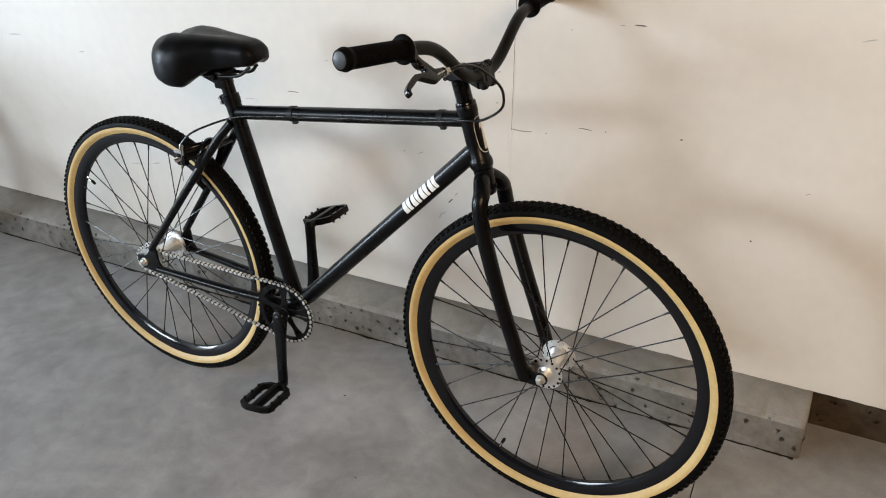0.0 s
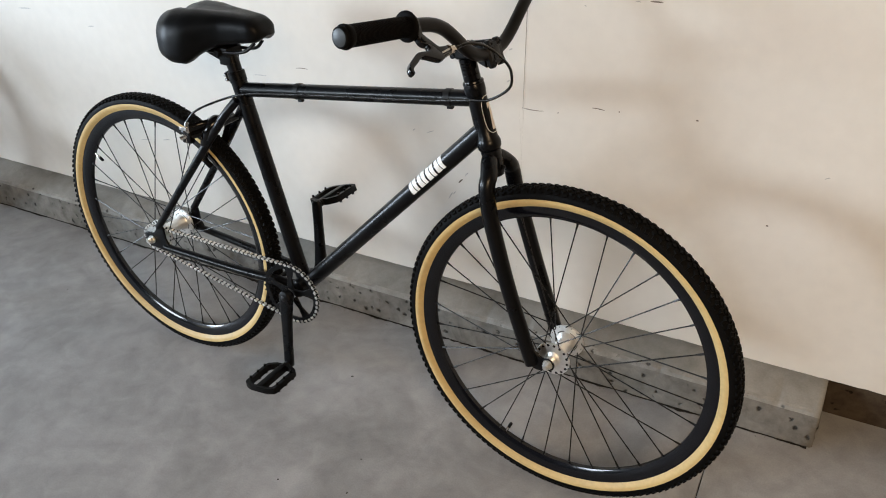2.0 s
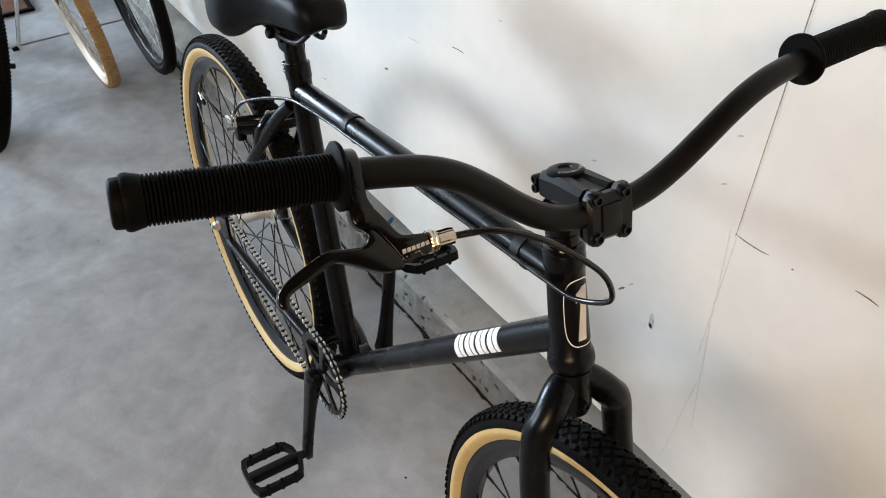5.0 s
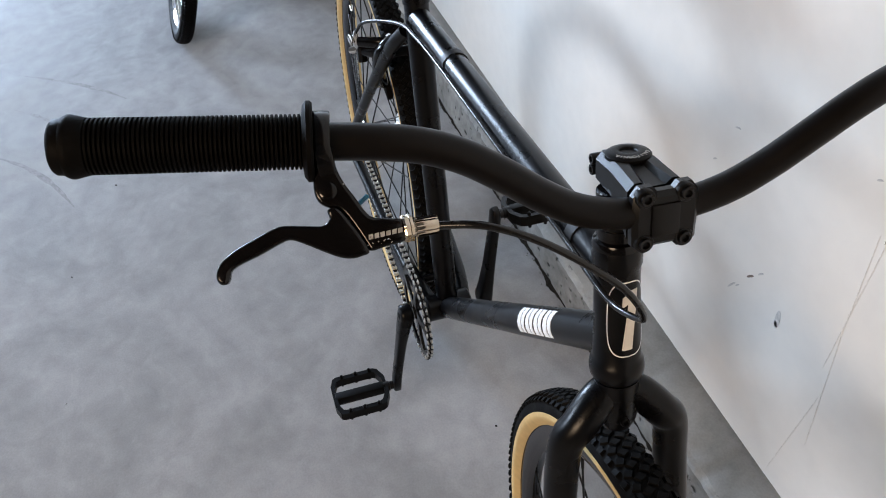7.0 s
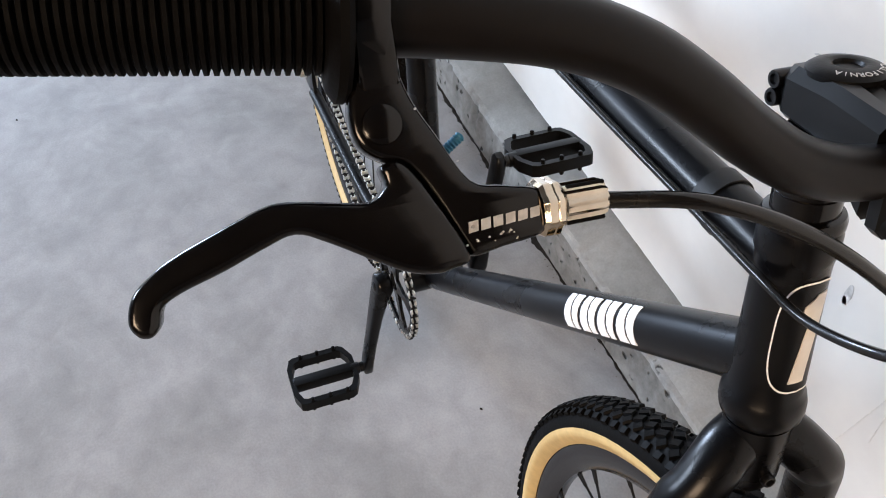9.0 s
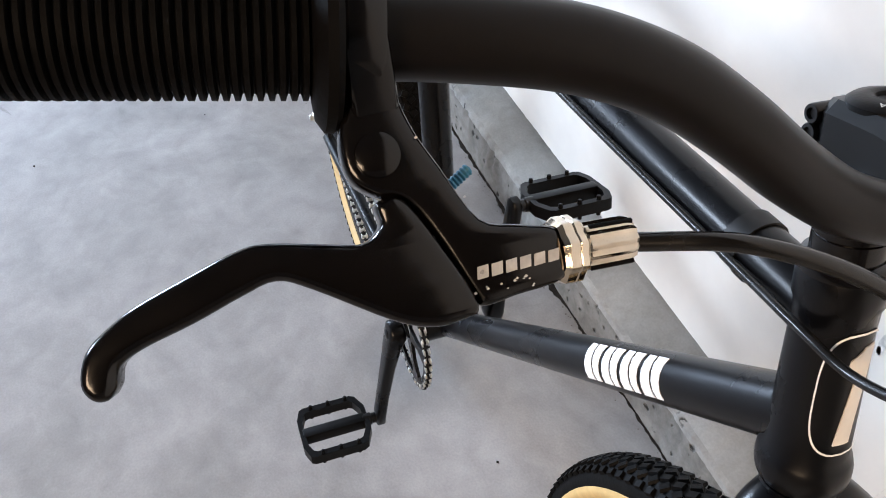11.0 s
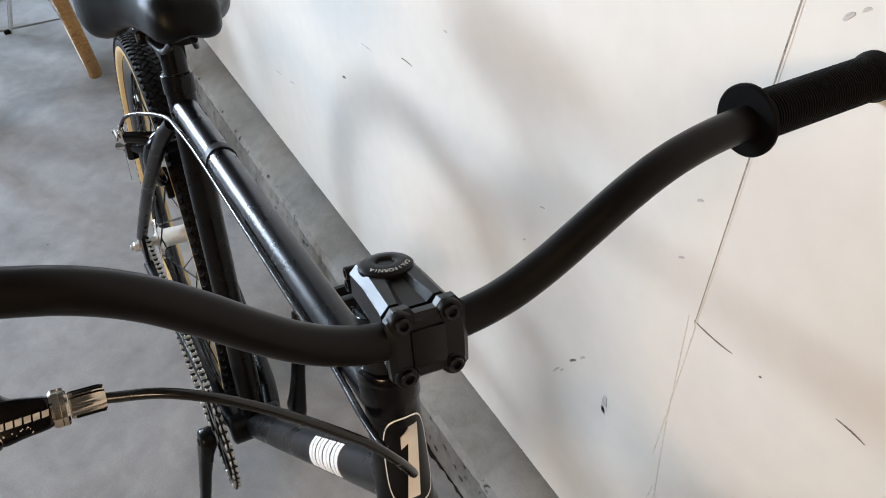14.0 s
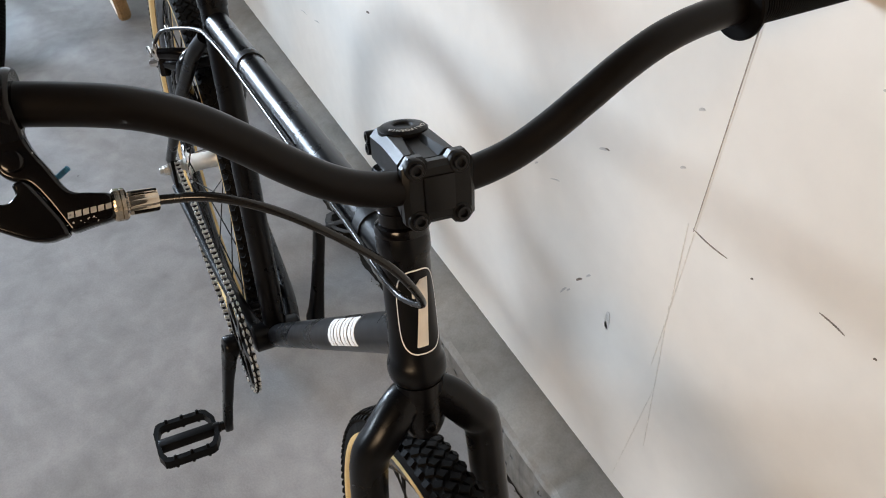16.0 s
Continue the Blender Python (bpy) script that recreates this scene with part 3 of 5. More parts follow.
def wheel_of(name, parent, m, label, r_out=R_TYRE, half=0.0205, side=CREAM, rim_mat=RIM, spokes=32, flange=0.0315, hub_mat=HUB, spoke_mat=SPOKE,
             body=RUBBER, tread_mat=TREAD, valve_angle=200, knobs=138, deep=0.028, spin=0.0, hub_w=0.032):
    """A spoked wheel in the x-z plane with its axle along y: rim, tyre, spokes, hub and valve."""
    rb = r_out - 0.0390 * (half / 0.0205)
    ri = rb - deep + 0.003
    prof = [(rb + 0.002, -0.0125), (rb + 0.0028, -0.0115), (rb - 0.004, -0.009), (rb - 0.004, 0.009), (rb + 0.0028, 0.0115), (rb + 0.002, 0.0125),
            (rb - 0.007, 0.0128), (ri + 0.006, 0.0085), (ri + 0.001, 0.005), (ri, 0), (ri + 0.001, -0.005), (ri + 0.006, -0.0085), (rb - 0.007, -0.0128)]
    wheel = part(name, lathe(prof, 120, closed=True), rim_mat, parent, label, m, sharp=25)
    tyre_ring(r_out, half, side, wheel, knobs, True, body, tread_mat)
    w = hub_w
    hp = [(0.0045, -w - 0.024), (0.009, -w - 0.024), (0.010, -w - 0.006), (0.014, -w - 0.004), (0.0165, -w - 0.002), (flange + 0.004, -w - 0.0018), (flange + 0.005, -w),
          (flange + 0.004, -w + 0.0022), (0.021, -w + 0.0045), (0.0165, -w + 0.012), (0.0155, 0)]
    hp = hp + [(r, -h) for r, h in hp[-2::-1]]
    part("hub", lathe(hp, 40), hub_mat, wheel, "polished alloy high flange hub", sharp=30)
    per = spokes // 2
    hole = mesh_of(lathe([(0.0027, 0.0004), (0.0027, -0.0047)], 8), "spoke_hole")
    hole.materials.append(DARKSTEEL)
    for s in (-1, 1):
        for i in range(per):
            a = 2 * math.pi * i / per + (math.pi / per if s > 0 else 0) + spin
            part("spoke_hole", hole, DARKSTEEL, wheel, m=Matrix.Translation((flange * math.cos(a), s * w + 0.0021, flange * math.sin(a))))
    if flange > 0.03:
        arc = [(0.0245 * math.cos(b), 0.0245 * math.sin(b)) for b in (-0.35, -0.17, 0, 0.17, 0.35)] + [(0.0212 * math.cos(b), 0.0212 * math.sin(b)) for b in (0.35, 0.17, 0, -0.17, -0.35)]
        slot = mesh_of(plate(arc, -0.0030, 0.0030), "flange_slot", False)
        slot.materials.append(DARKSTEEL)
        for s in (-1, 1):
            for i in range(5):
                part("flange_slot", slot, DARKSTEEL, wheel, m=Matrix.Translation((0, s * (w - 0.0012), 0)) @ Matrix.Rotation(2 * math.pi * i / 5 + spin, 4, "Y") @ Matrix.Rotation(radians(90), 4, "X"))
    # one spoke and one nipple mesh for each side and lean
    step = 2 * math.pi / per
    for s in (-1, 1):
        for lean in (-1, 1):
            a1 = lean * 2 * step
            p0, p1 = Vector((flange, s * (w + (0.0016 if lean > 0 else -0.0016)), 0)), Vector((ri * math.cos(a1), s * 0.003, ri * math.sin(a1)))
            me = mesh_of(tube([p0, p1], 0.0013, 6), "spoke")
            me.materials.append(spoke_mat)
            d = (p0 - p1).normalized()
            mn = mesh_of(tube([p1 - d * 0.001, p1 + d * 0.004, p1 + d * 0.012], [0.0026, 0.0022, 0.0018], 6), "nipple")
            mn.materials.append(spoke_mat)
            for i in range(per // 2):
                a = (2 * i + (0 if lean > 0 else 1)) * step + (step / 2 if s > 0 else 0) + spin
                rot = Matrix.Rotation(-a, 4, "Y")
                part("spoke", me, spoke_mat, wheel, m=rot)
                part("nipple", mn, spoke_mat, wheel, m=rot)
    va = radians(valve_angle)
    d = Vector((math.cos(va), 0, math.sin(va)))
    part("valve_stem", tube([d * (ri + 0.002), d * (ri - 0.016)], 0.0032, 10), SILVER, wheel, "chrome tyre valve stem")
    part("valve_cap", tube([d * (ri - 0.016), d * (ri - 0.027), d * (ri - 0.029)], [0.0040, 0.0040, 0.003], 10), PLASTIC, wheel)
    return wheel


wheel_of("rear_wheel", bike, Matrix.Translation(REAR) @ Matrix.Rotation(radians(-1.0), 4, "Z"), "black rimmed spoked rear wheel", valve_angle=148, spin=0.346, hub_w=0.036)
wheel_of("front_wheel", bike, FRONT_AXLE, "black rimmed spoked front wheel", valve_angle=248, spin=0.346, hub_w=0.035)


def nut(parent, at, side, mat=STEEL, turn=Matrix()):
    bm = lathe([(0.0105, 0), (0.0105, side * 0.003)], 20)
    join(bm, lathe([(0.0, side * 0.0165), (0.0042, side * 0.0165), (0.005, side * 0.0155), (0.005, 0)], 12))
    h = lathe([(0.0088, side * 0.003), (0.0088, side * 0.0095), (0.0065, side * 0.0115)], 6)
    join(bm, h)
    part("axle_nut", bm, mat, parent, "chrome axle nut", turn @ Matrix.Translation(at), smooth=False)


TT0, TT1 = Vector((0.309, 0, 0.7625)), Vector((0.8740, 0, 0.8350))
DT0, DT1 = Vector((0.448, 0, 0.317)), Vector((0.889, 0, 0.776))
part("seat_tube", tube([BB, ST_TOP], 0.0172, 24), PAINT, bike)
part("top_tube", tube([TT0, TT1], 0.0152, 24), PAINT, bike)
part("down_tube", tube([DT0, DT1], 0.0178, 24), PAINT, bike)
part("bottom_bracket_shell", lathe([(0.0, -0.037), (0.0165, -0.037), (0.0215, -0.034), (0.0215, 0.034), (0.0165, 0.037), (0, 0.037)], 28), PAINT, bike, m=Matrix.Translation(BB))
head_prof = [(0.0155, 0.018), (0.0187, 0.018), (0.0195, 0.014), (0.0195, 0.004), (0.0182, 0.0005), (0.0180, -0.01), (0.0190, -0.055), (0.0196, -0.083),
             (0.0216, -0.0865), (0.0228, -0.0915), (0.0229, -0.0965), (0.0220, -0.1015), (0.0196, -0.1050), (0.0155, -0.106)]
HEAD = turned(AXIS_U, AXIS_P)
part("head_tube", lathe(head_prof, 40, "z"), PAINT, bike, m=HEAD, sharp=30)
part("headset_cup", lathe([(0.0140, 0.046), (0.0158, 0.046), (0.0158, 0.036), (0.0152, 0.0355), (0.0158, 0.035), (0.0158, 0.0255), (0.0185, 0.0245), (0.0195, 0.022), (0.0195, 0.0185), (0.015, 0.0185)], 36, "z"), GLOSS, bike, m=HEAD, sharp=30)
# seat stays, chain stays and dropouts
for s in (-1, 1):
    part("seat_stay", tube(spline([(0.308, s * 0.016, 0.742), (0.272, s * 0.030, 0.697), (0.180, s * 0.046, 0.575), (0.034, s * 0.060, 0.384)], 6), [0.0098, 0.0098, 0.0092, 0.0085], 16), PAINT, bike)
    part("chain_stay", tube(spline([(0.440, s * 0.024, 0.314), (0.380, s * 0.036, 0.321), (0.270, s * 0.046, 0.322), (0.045, s * 0.060, 0.330)], 6), [0.0125, 0.0120, 0.0105, 0.0090], 16), PAINT, bike)
    drop = outline2d([(-0.026, 0.008), (-0.018, -0.016), (0.010, -0.022), (0.052, -0.022), (0.055, -0.008), (0.046, 0.010), (0.042, 0.044), (0.028, 0.048), (0.010, 0.022), (-0.014, 0.017)], 4)
    bm = plate(drop, -0.003, 0.003, 0.0012)
    bm.transform(Matrix.Translation((0.006, s * 0.060, HUB_Z - 0.003)) @ Matrix.Rotation(radians(90), 4, "X"))
    part("rear_dropout", bm, PAINT, bike)
    nut(bike, (0.006, s * 0.0635, HUB_Z - 0.003), s)
part("stay_bridge", tube([(0.262, -0.032, 0.684), (0.262, 0.032, 0.684)], 0.0075, 14), PAINT, bike)
part("chain_stay_bridge", tube([(0.378, -0.036, 0.320), (0.378, 0.036, 0.320)], 0.0065, 14), PAINT, bike)

# fork: two curved blades from the crown, with dropouts ahead of the blade ends
part("steerer_crown", lathe([(0.0, -0.160), (0.007, -0.160), (0.0135, -0.157), (0.0172, -0.148), (0.0185, -0.120), (0.0190, -0.107), (0.0, -0.106)], 32, "z"), PAINT, bike, m=FORK_TURN @ HEAD)
for s in (-1, 1):
    ys = (-0.004, -0.018, -0.0365, -0.0475, -0.0515, -0.0550, -0.0570, -0.0575, -0.0570, -0.0560) if s < 0 else (0.004, 0.020, 0.0375, 0.0480, 0.0525, 0.0560, 0.0572, 0.0575, 0.0570, 0.0560)
    low = 0.0 if s < 0 else 0.002
    line = [on_axis(-0.121 - low, -0.002), on_axis(-0.127 - low, 0.002), on_axis(-0.146 - low, 0.007)] + [Vector((x, 0, z)) for x, z in ((0.9275, 0.688), (0.9365, 0.642), (0.9585, 0.572), (0.9825, 0.500), (1.0030, 0.444), (1.0280, 0.376), (1.0420, 0.338))]
    pts = spline([p + Vector((0, y, 0)) for p, y in zip(line, ys)], 6)
    part("fork_blade", tube(pts, [0.0155, 0.0158, 0.0158, 0.0156, 0.0154, 0.0152, 0.0150, 0.0148, 0.0144, 0.0140], 22), PAINT, bike, m=FORK_TURN)
    fd = outline2d([(-0.040, -0.010), (-0.024, -0.020), (-0.004, -0.015), (0.012, -0.008), (0.013, 0.006), (0.002, 0.013), (-0.014, 0.012), (-0.034, 0.024), (-0.044, 0.020)], 4)
    bm = plate(fd, -0.003, 0.003, 0.0012)
    bm.transform(Matrix.Translation((FRONT_X, s * 0.0535, HUB_Z)) @ Matrix.Rotation(radians(90), 4, "X"))
    part("fork_dropout", bm, PAINT, bike, m=FORK_TURN)
    nut(bike, (0, s * 0.0565, 0), s, turn=FRONT_AXLE)
part("crown_bolt", lathe([(0.0, 0.0015), (0.0022, 0.0015), (0.0026, 0.0040), (0.0036, 0.0040), (0.0042, 0.0030), (0.0042, 0)], 14, "z"), DARKSTEEL, bike, m=FORK_TURN @ turned(AXIS_F, on_axis(-0.143, 0.0168)))

# seat post, collar and saddle
seat_dir = (ST_TOP - BB).normalized()
part("seat_post", tube([ST_TOP - seat_dir * 0.01, ST_TOP + seat_dir * 0.048], 0.0148, 20), PAINT, bike)
part("seat_collar", lathe([(0.0172, -0.013), (0.0186, -0.013), (0.0188, 0.008), (0.0180, 0.009), (0.0135, 0.009)], 28, "z"), PAINT, bike, m=turned(seat_dir, ST_TOP - seat_dir * 0.004), sharp=30)
back = Vector((0, 1, 0)).cross(seat_dir) * -1
for dz in (-0.0085, 0.0015):
    at = ST_TOP + seat_dir * dz + back * 0.0235
    part("collar_bolt", lathe([(0.0, -0.0125), (0.0030, -0.0125), (0.0040, -0.0110), (0.0040, -0.006), (0.0026, -0.006), (0.0026, 0.009), (0.0036, 0.009), (0.0036, 0.0115), (0.0, 0.0115)], 12), SILVER, bike, "chrome collar bolt", Matrix.Translation(at))
bm = box(0, 0, 0, 0.012, 0.012, 0.022, 0.003)
part("collar_lug", bm, PAINT, bike, m=Matrix.Translation(ST_TOP - seat_dir * 0.0035 + back * 0.0225) @ Matrix.Rotation(radians(-17.6), 4, "Y"))
SX = lambda u: 0.126 + 0.274 * u
bm = bmesh.new()
rings, NS = [], 44
for i in range(33):
    u = (1 - math.cos(math.pi * i / 32)) / 2
    half = float(np.interp(u, [0, .02, .06, .13, .25, .38, .52, .66, .80, .92, .97, .99, 1], [0.026, .043, .060, .078, .090, .087, .067, .050, .042, .037, .030, .020, .006]))
    top = float(np.interp(u, [0, .02, .06, .13, .25, .40, .55, .75, .90, .96, 1], [.874, .893, .910, .924, .934, .934, .931, .929, .925, .916, .895]))
    bot = float(np.interp(u, [0, .02, .06, .13, .25, .37, .47, .62, .85, .95, 1], [.862, .846, .831, .819, .811, .812, .836, .858, .869, .874, .888]))
    dip = float(np.interp(u, [0, .1, .3, .5, .7, 1], [0.012, .019, .016, .008, .003, 0]))
    ring = []
    for k in range(NS):
        a = 2 * math.pi * k / NS
        c, s_ = math.cos(a), math.sin(a)
        y = half * math.copysign(abs(c) ** 0.75, c)
        mid = (top * 0.45 + bot * 0.55)
        z = mid + (top - mid) * abs(s_) ** 0.8 if s_ >= 0 else mid - (mid - bot) * abs(s_) ** 0.45
        if s_ > 0:
            z -= dip * math.exp(-(y / (0.30 * half + 1e-4)) ** 2)
        else:
            z += (top - bot) * 0.42 * math.exp(-(y / (0.40 * half + 1e-4)) ** 2) * (0.3 if u > 0.55 else 1)
        ring.append(bm.verts.new((SX(u), y, z)))
    rings.append(ring)
for a, b in zip(rings, rings[1:]):
    for k in range(NS):
        bm.faces.new((a[k], a[(k + 1) % NS], b[(k + 1) % NS], b[k]))
bm.faces.new(rings[0])
bm.faces.new(rings[-1])
part("saddle", bm, VINYL, bike, "padded black vinyl comfort saddle", Matrix.Translation((0, 0.006, 0)), sharp=70)
for s in (-1, 1):
    part("saddle_rail", tube(spline([(0.375, s * 0.012, 0.872), (0.350, s * 0.018, 0.853), (0.300, s * 0.022, 0.846), (0.235, s * 0.024, 0.844), (0.195, s * 0.045, 0.856)], 6), 0.0036, 10), DARKSTEEL, bike)
bm = box(0.2875, 0, 0.8445, 0.040, 0.048, 0.020, 0.005)
box(0.2890, 0, 0.826, 0.032, 0.030, 0.024, 0.005, bm=bm)
box(0.262, 0, 0.832, 0.050, 0.022, 0.012, 0.004, bm=bm, m=Matrix.Translation((0.262, 0, 0.832)) @ Matrix.Rotation(radians(18), 4, "Y") @ Matrix.Translation((-0.262, 0, -0.832)))
clamp = part("saddle_clamp", bm, PLASTIC, bike)
for s in (-1, 1):
    part("clamp_nut", lathe([(0.0, s * 0.034), (0.006, s * 0.034), (0.0075, s * 0.031), (0.0075, s * 0.024)], 6), PLASTIC, clamp, m=Matrix.Translation((0.2875, 0, 0.8445)), smooth=False)

# decals
DTD = (DT1 - DT0).normalized()
DTN = Vector((-DTD.z, 0, DTD.x))


def on_down_tube(u, a, r=0.0183):
    """A point on the down tube: u along it, a degrees round from the bicycle's right side."""
    return DT0 + DTD * u + r * (Vector((0, -1, 0)) * math.cos(radians(a)) + DTN * math.sin(radians(a)))


def wrap(fn, quad, n=5):
    """A thin solid patch on a curved surface between four (u, a) corners."""
    bm = bmesh.new()
    lays = []
    for r in (0, 1):
        lays.append([[bm.verts.new(fn((1 - i / n) * ((1 - j / n) * quad[0][0] + j / n * quad[3][0]) + i / n * ((1 - j / n) * quad[1][0] + j / n * quad[2][0]),
                                   (1 - i / n) * ((1 - j / n) * quad[0][1] + j / n * quad[3][1]) + i / n * ((1 - j / n) * quad[1][1] + j / n * quad[2][1]), r))
                      for j in range(n + 1)] for i in range(n + 1)])
    for i in range(n):
        for j in range(n):
            bm.faces.new((lays[1][i][j], lays[1][i + 1][j], lays[1][i + 1][j + 1], lays[1][i][j + 1]))
    for edge in ([(i, 0) for i in range(n + 1)], [(i, n) for i in range(n + 1)], [(0, j) for j in range(n + 1)], [(n, j) for j in range(n + 1)]):
        for (i0, j0), (i1, j1) in zip(edge, edge[1:]):
            bm.faces.new((lays[0][i0][j0], lays[0][i1][j1], lays[1][i1][j1], lays[1][i0][j0]))
    return bm


dt_fn = lambda u, a, r: on_down_tube(u, a, 0.0176 + 0.0007 * r)
U0, UW = 0.428, 0.0275
for k in range(4):
    u = U0 + k * UW
    bm = bmesh.new()
    for quad in ([(0, -24), (12.5, -24), (8.5, 68), (0, 68)], [(15, -24), (22.5, -24), (22.5, 68), (11, 68)]):
        join(bm, wrap(dt_fn, [(u + x / 1000, a) for x, a in quad]))
    part("decal_block", bm, WHITE, bike, "white block decal")


def on_head(s, a, r):
    """Head badge surface: s along the steering axis, a degrees round from straight ahead, positive to the left."""
    rad = float(np.interp(-s, [0.0, 0.01, 0.055, 0.084], [0.0181, 0.0181, 0.0191, 0.0206])) + 0.0006 * r - 0.0001
    return on_axis(s) + rad * (AXIS_F * math.cos(radians(a)) + Vector((0, 1, 0)) * math.sin(radians(a)))


head_fn = lambda s, a, r: on_head(s, a, r)
ring = []
for k in range(48):
    t = 2 * math.pi * k / 48
    c, s_ = math.cos(t), math.sin(t)
    ring.append((-0.040 + 0.0345 * math.copysign(abs(s_) ** 0.62, s_), 52 * math.copysign(abs(c) ** 0.62, c)))
bm = bmesh.new()
vo, vi = [], []
for s0, a0 in ring:
    vo.append(bm.verts.new(on_head(s0, a0, 1)))
    vi.append(bm.verts.new(on_head(-0.040 + (s0 + 0.040) * 0.966, a0 * 0.955, 1)))
for k in range(48):
    bm.faces.new((vo[k], vo[(k + 1) % 48], vi[(k + 1) % 48], vi[k]))
part("badge_outline", bm, WHITE, bike, "bone coloured badge outline")
bm = wrap(head_fn, [(-0.068, -16), (-0.068, 9), (-0.014, 27), (-0.014, 5)])
join(bm, wrap(head_fn, [(-0.029, -16), (-0.024, 8), (-0.014, 8), (-0.020, -14)]))
part("badge_figure", bm, BONE, bike, "bone coloured slanted badge figure")

# cranks, chainring and pedals
CR_ANG = radians(93.5)
CR_DIR = Vector((math.cos(CR_ANG), 0, math.sin(CR_ANG)))
CRANK = 0.167
ring_y = -0.0535
bm = lathe([(0.064, ring_y - 0.0018), (0.0745, ring_y - 0.0018), (0.0755, ring_y), (0.0745, ring_y + 0.0018), (0.064, ring_y + 0.0018)], 76, closed=True)
for k in range(38):
    a = 2 * math.pi * k / 38
    vs = []
    for yy in (-0.0012, 0.0012):
        for r, w in ((0.0745, 0.0034), (0.0795, 0.0012)):
            for sg in (-1, 1):
                vs.append(bm.verts.new((r * math.cos(a) - sg * w * math.sin(a), ring_y + yy, r * math.sin(a) + sg * w * math.cos(a))))
    for f in ((0, 1, 3, 2), (4, 6, 7, 5), (0, 2, 6, 4), (1, 5, 7, 3), (2, 3, 7, 6)):
        bm.faces.new([vs[j] for j in f])
for k in range(5):
    a = 2 * math.pi * k / 5 + 0.3
    b2 = plate([(0.012, -0.010), (0.040, -0.0055), (0.066, -0.012), (0.066, 0.012), (0.040, 0.0055), (0.012, 0.010)], -0.0022, 0.0022, 0.0008)
    b2.transform(Matrix.Translation((0, ring_y, 0)) @ Matrix.Rotation(-a, 4, "Y") @ Matrix.Rotation(radians(90), 4, "X"))
    join(bm, b2)
part("chainring", bm, PAINT, bike, "black spoked chainring", Matrix.Translation(BB), smooth=False)


def crank_arm(side, direction):
    y = -0.071 if side < 0 else 0.062
    y2 = -0.099 if side < 0 else 0.080
    out = []
    for i, (d, w, t) in enumerate(((-0.016, 0.008, 0.009), (-0.010, 0.0155, 0.011), (0.0, 0.0175, 0.012), (0.02, 0.0155, 0.010), (0.06, 0.0135, 0.008), (0.12, 0.0120, 0.007), (CRANK - 0.01, 0.0125, 0.007), (CRANK + 0.006, 0.0115, 0.007), (CRANK + 0.012, 0.006, 0.005))):
        yy = y + (y2 - y) * min(1, max(0, d / CRANK)) ** 0.8
        out.append((d, w, t, yy))
    bm = bmesh.new()
    rings = []
    n = direction.cross(Vector((0, 1, 0)))
    for d, w, t, yy in out:
        ring = []
        for k in range(12):
            a = 2 * math.pi * (k + 0.5) / 12
            c, s_ = math.cos(a), math.sin(a)
            ring.append(bm.verts.new(direction * d + n * w * math.copysign(abs(c) ** 0.5, c) + Vector((0, yy + t * math.copysign(abs(s_) ** 0.5, s_), 0))))
        rings.append(ring)
    for a, b in zip(rings, rings[1:]):
        for k in range(12):
            bm.faces.new((a[k], a[(k + 1) % 12], b[(k + 1) % 12], b[k]))
    bm.faces.new(rings[0])
    bm.faces.new(rings[-1])
    part("crank_arm", bm, PAINT, bike, m=Matrix.Translation(BB), sharp=50)
    part("crank_bolt", lathe([(0, y + side * 0.0135), (0.0055, y + side * 0.0135), (0.0075, y + side * 0.012), (0.0075, y)], 16), DARKSTEEL, bike, m=Matrix.Translation(BB))
    return BB + direction * CRANK + Vector((0, y2, 0))


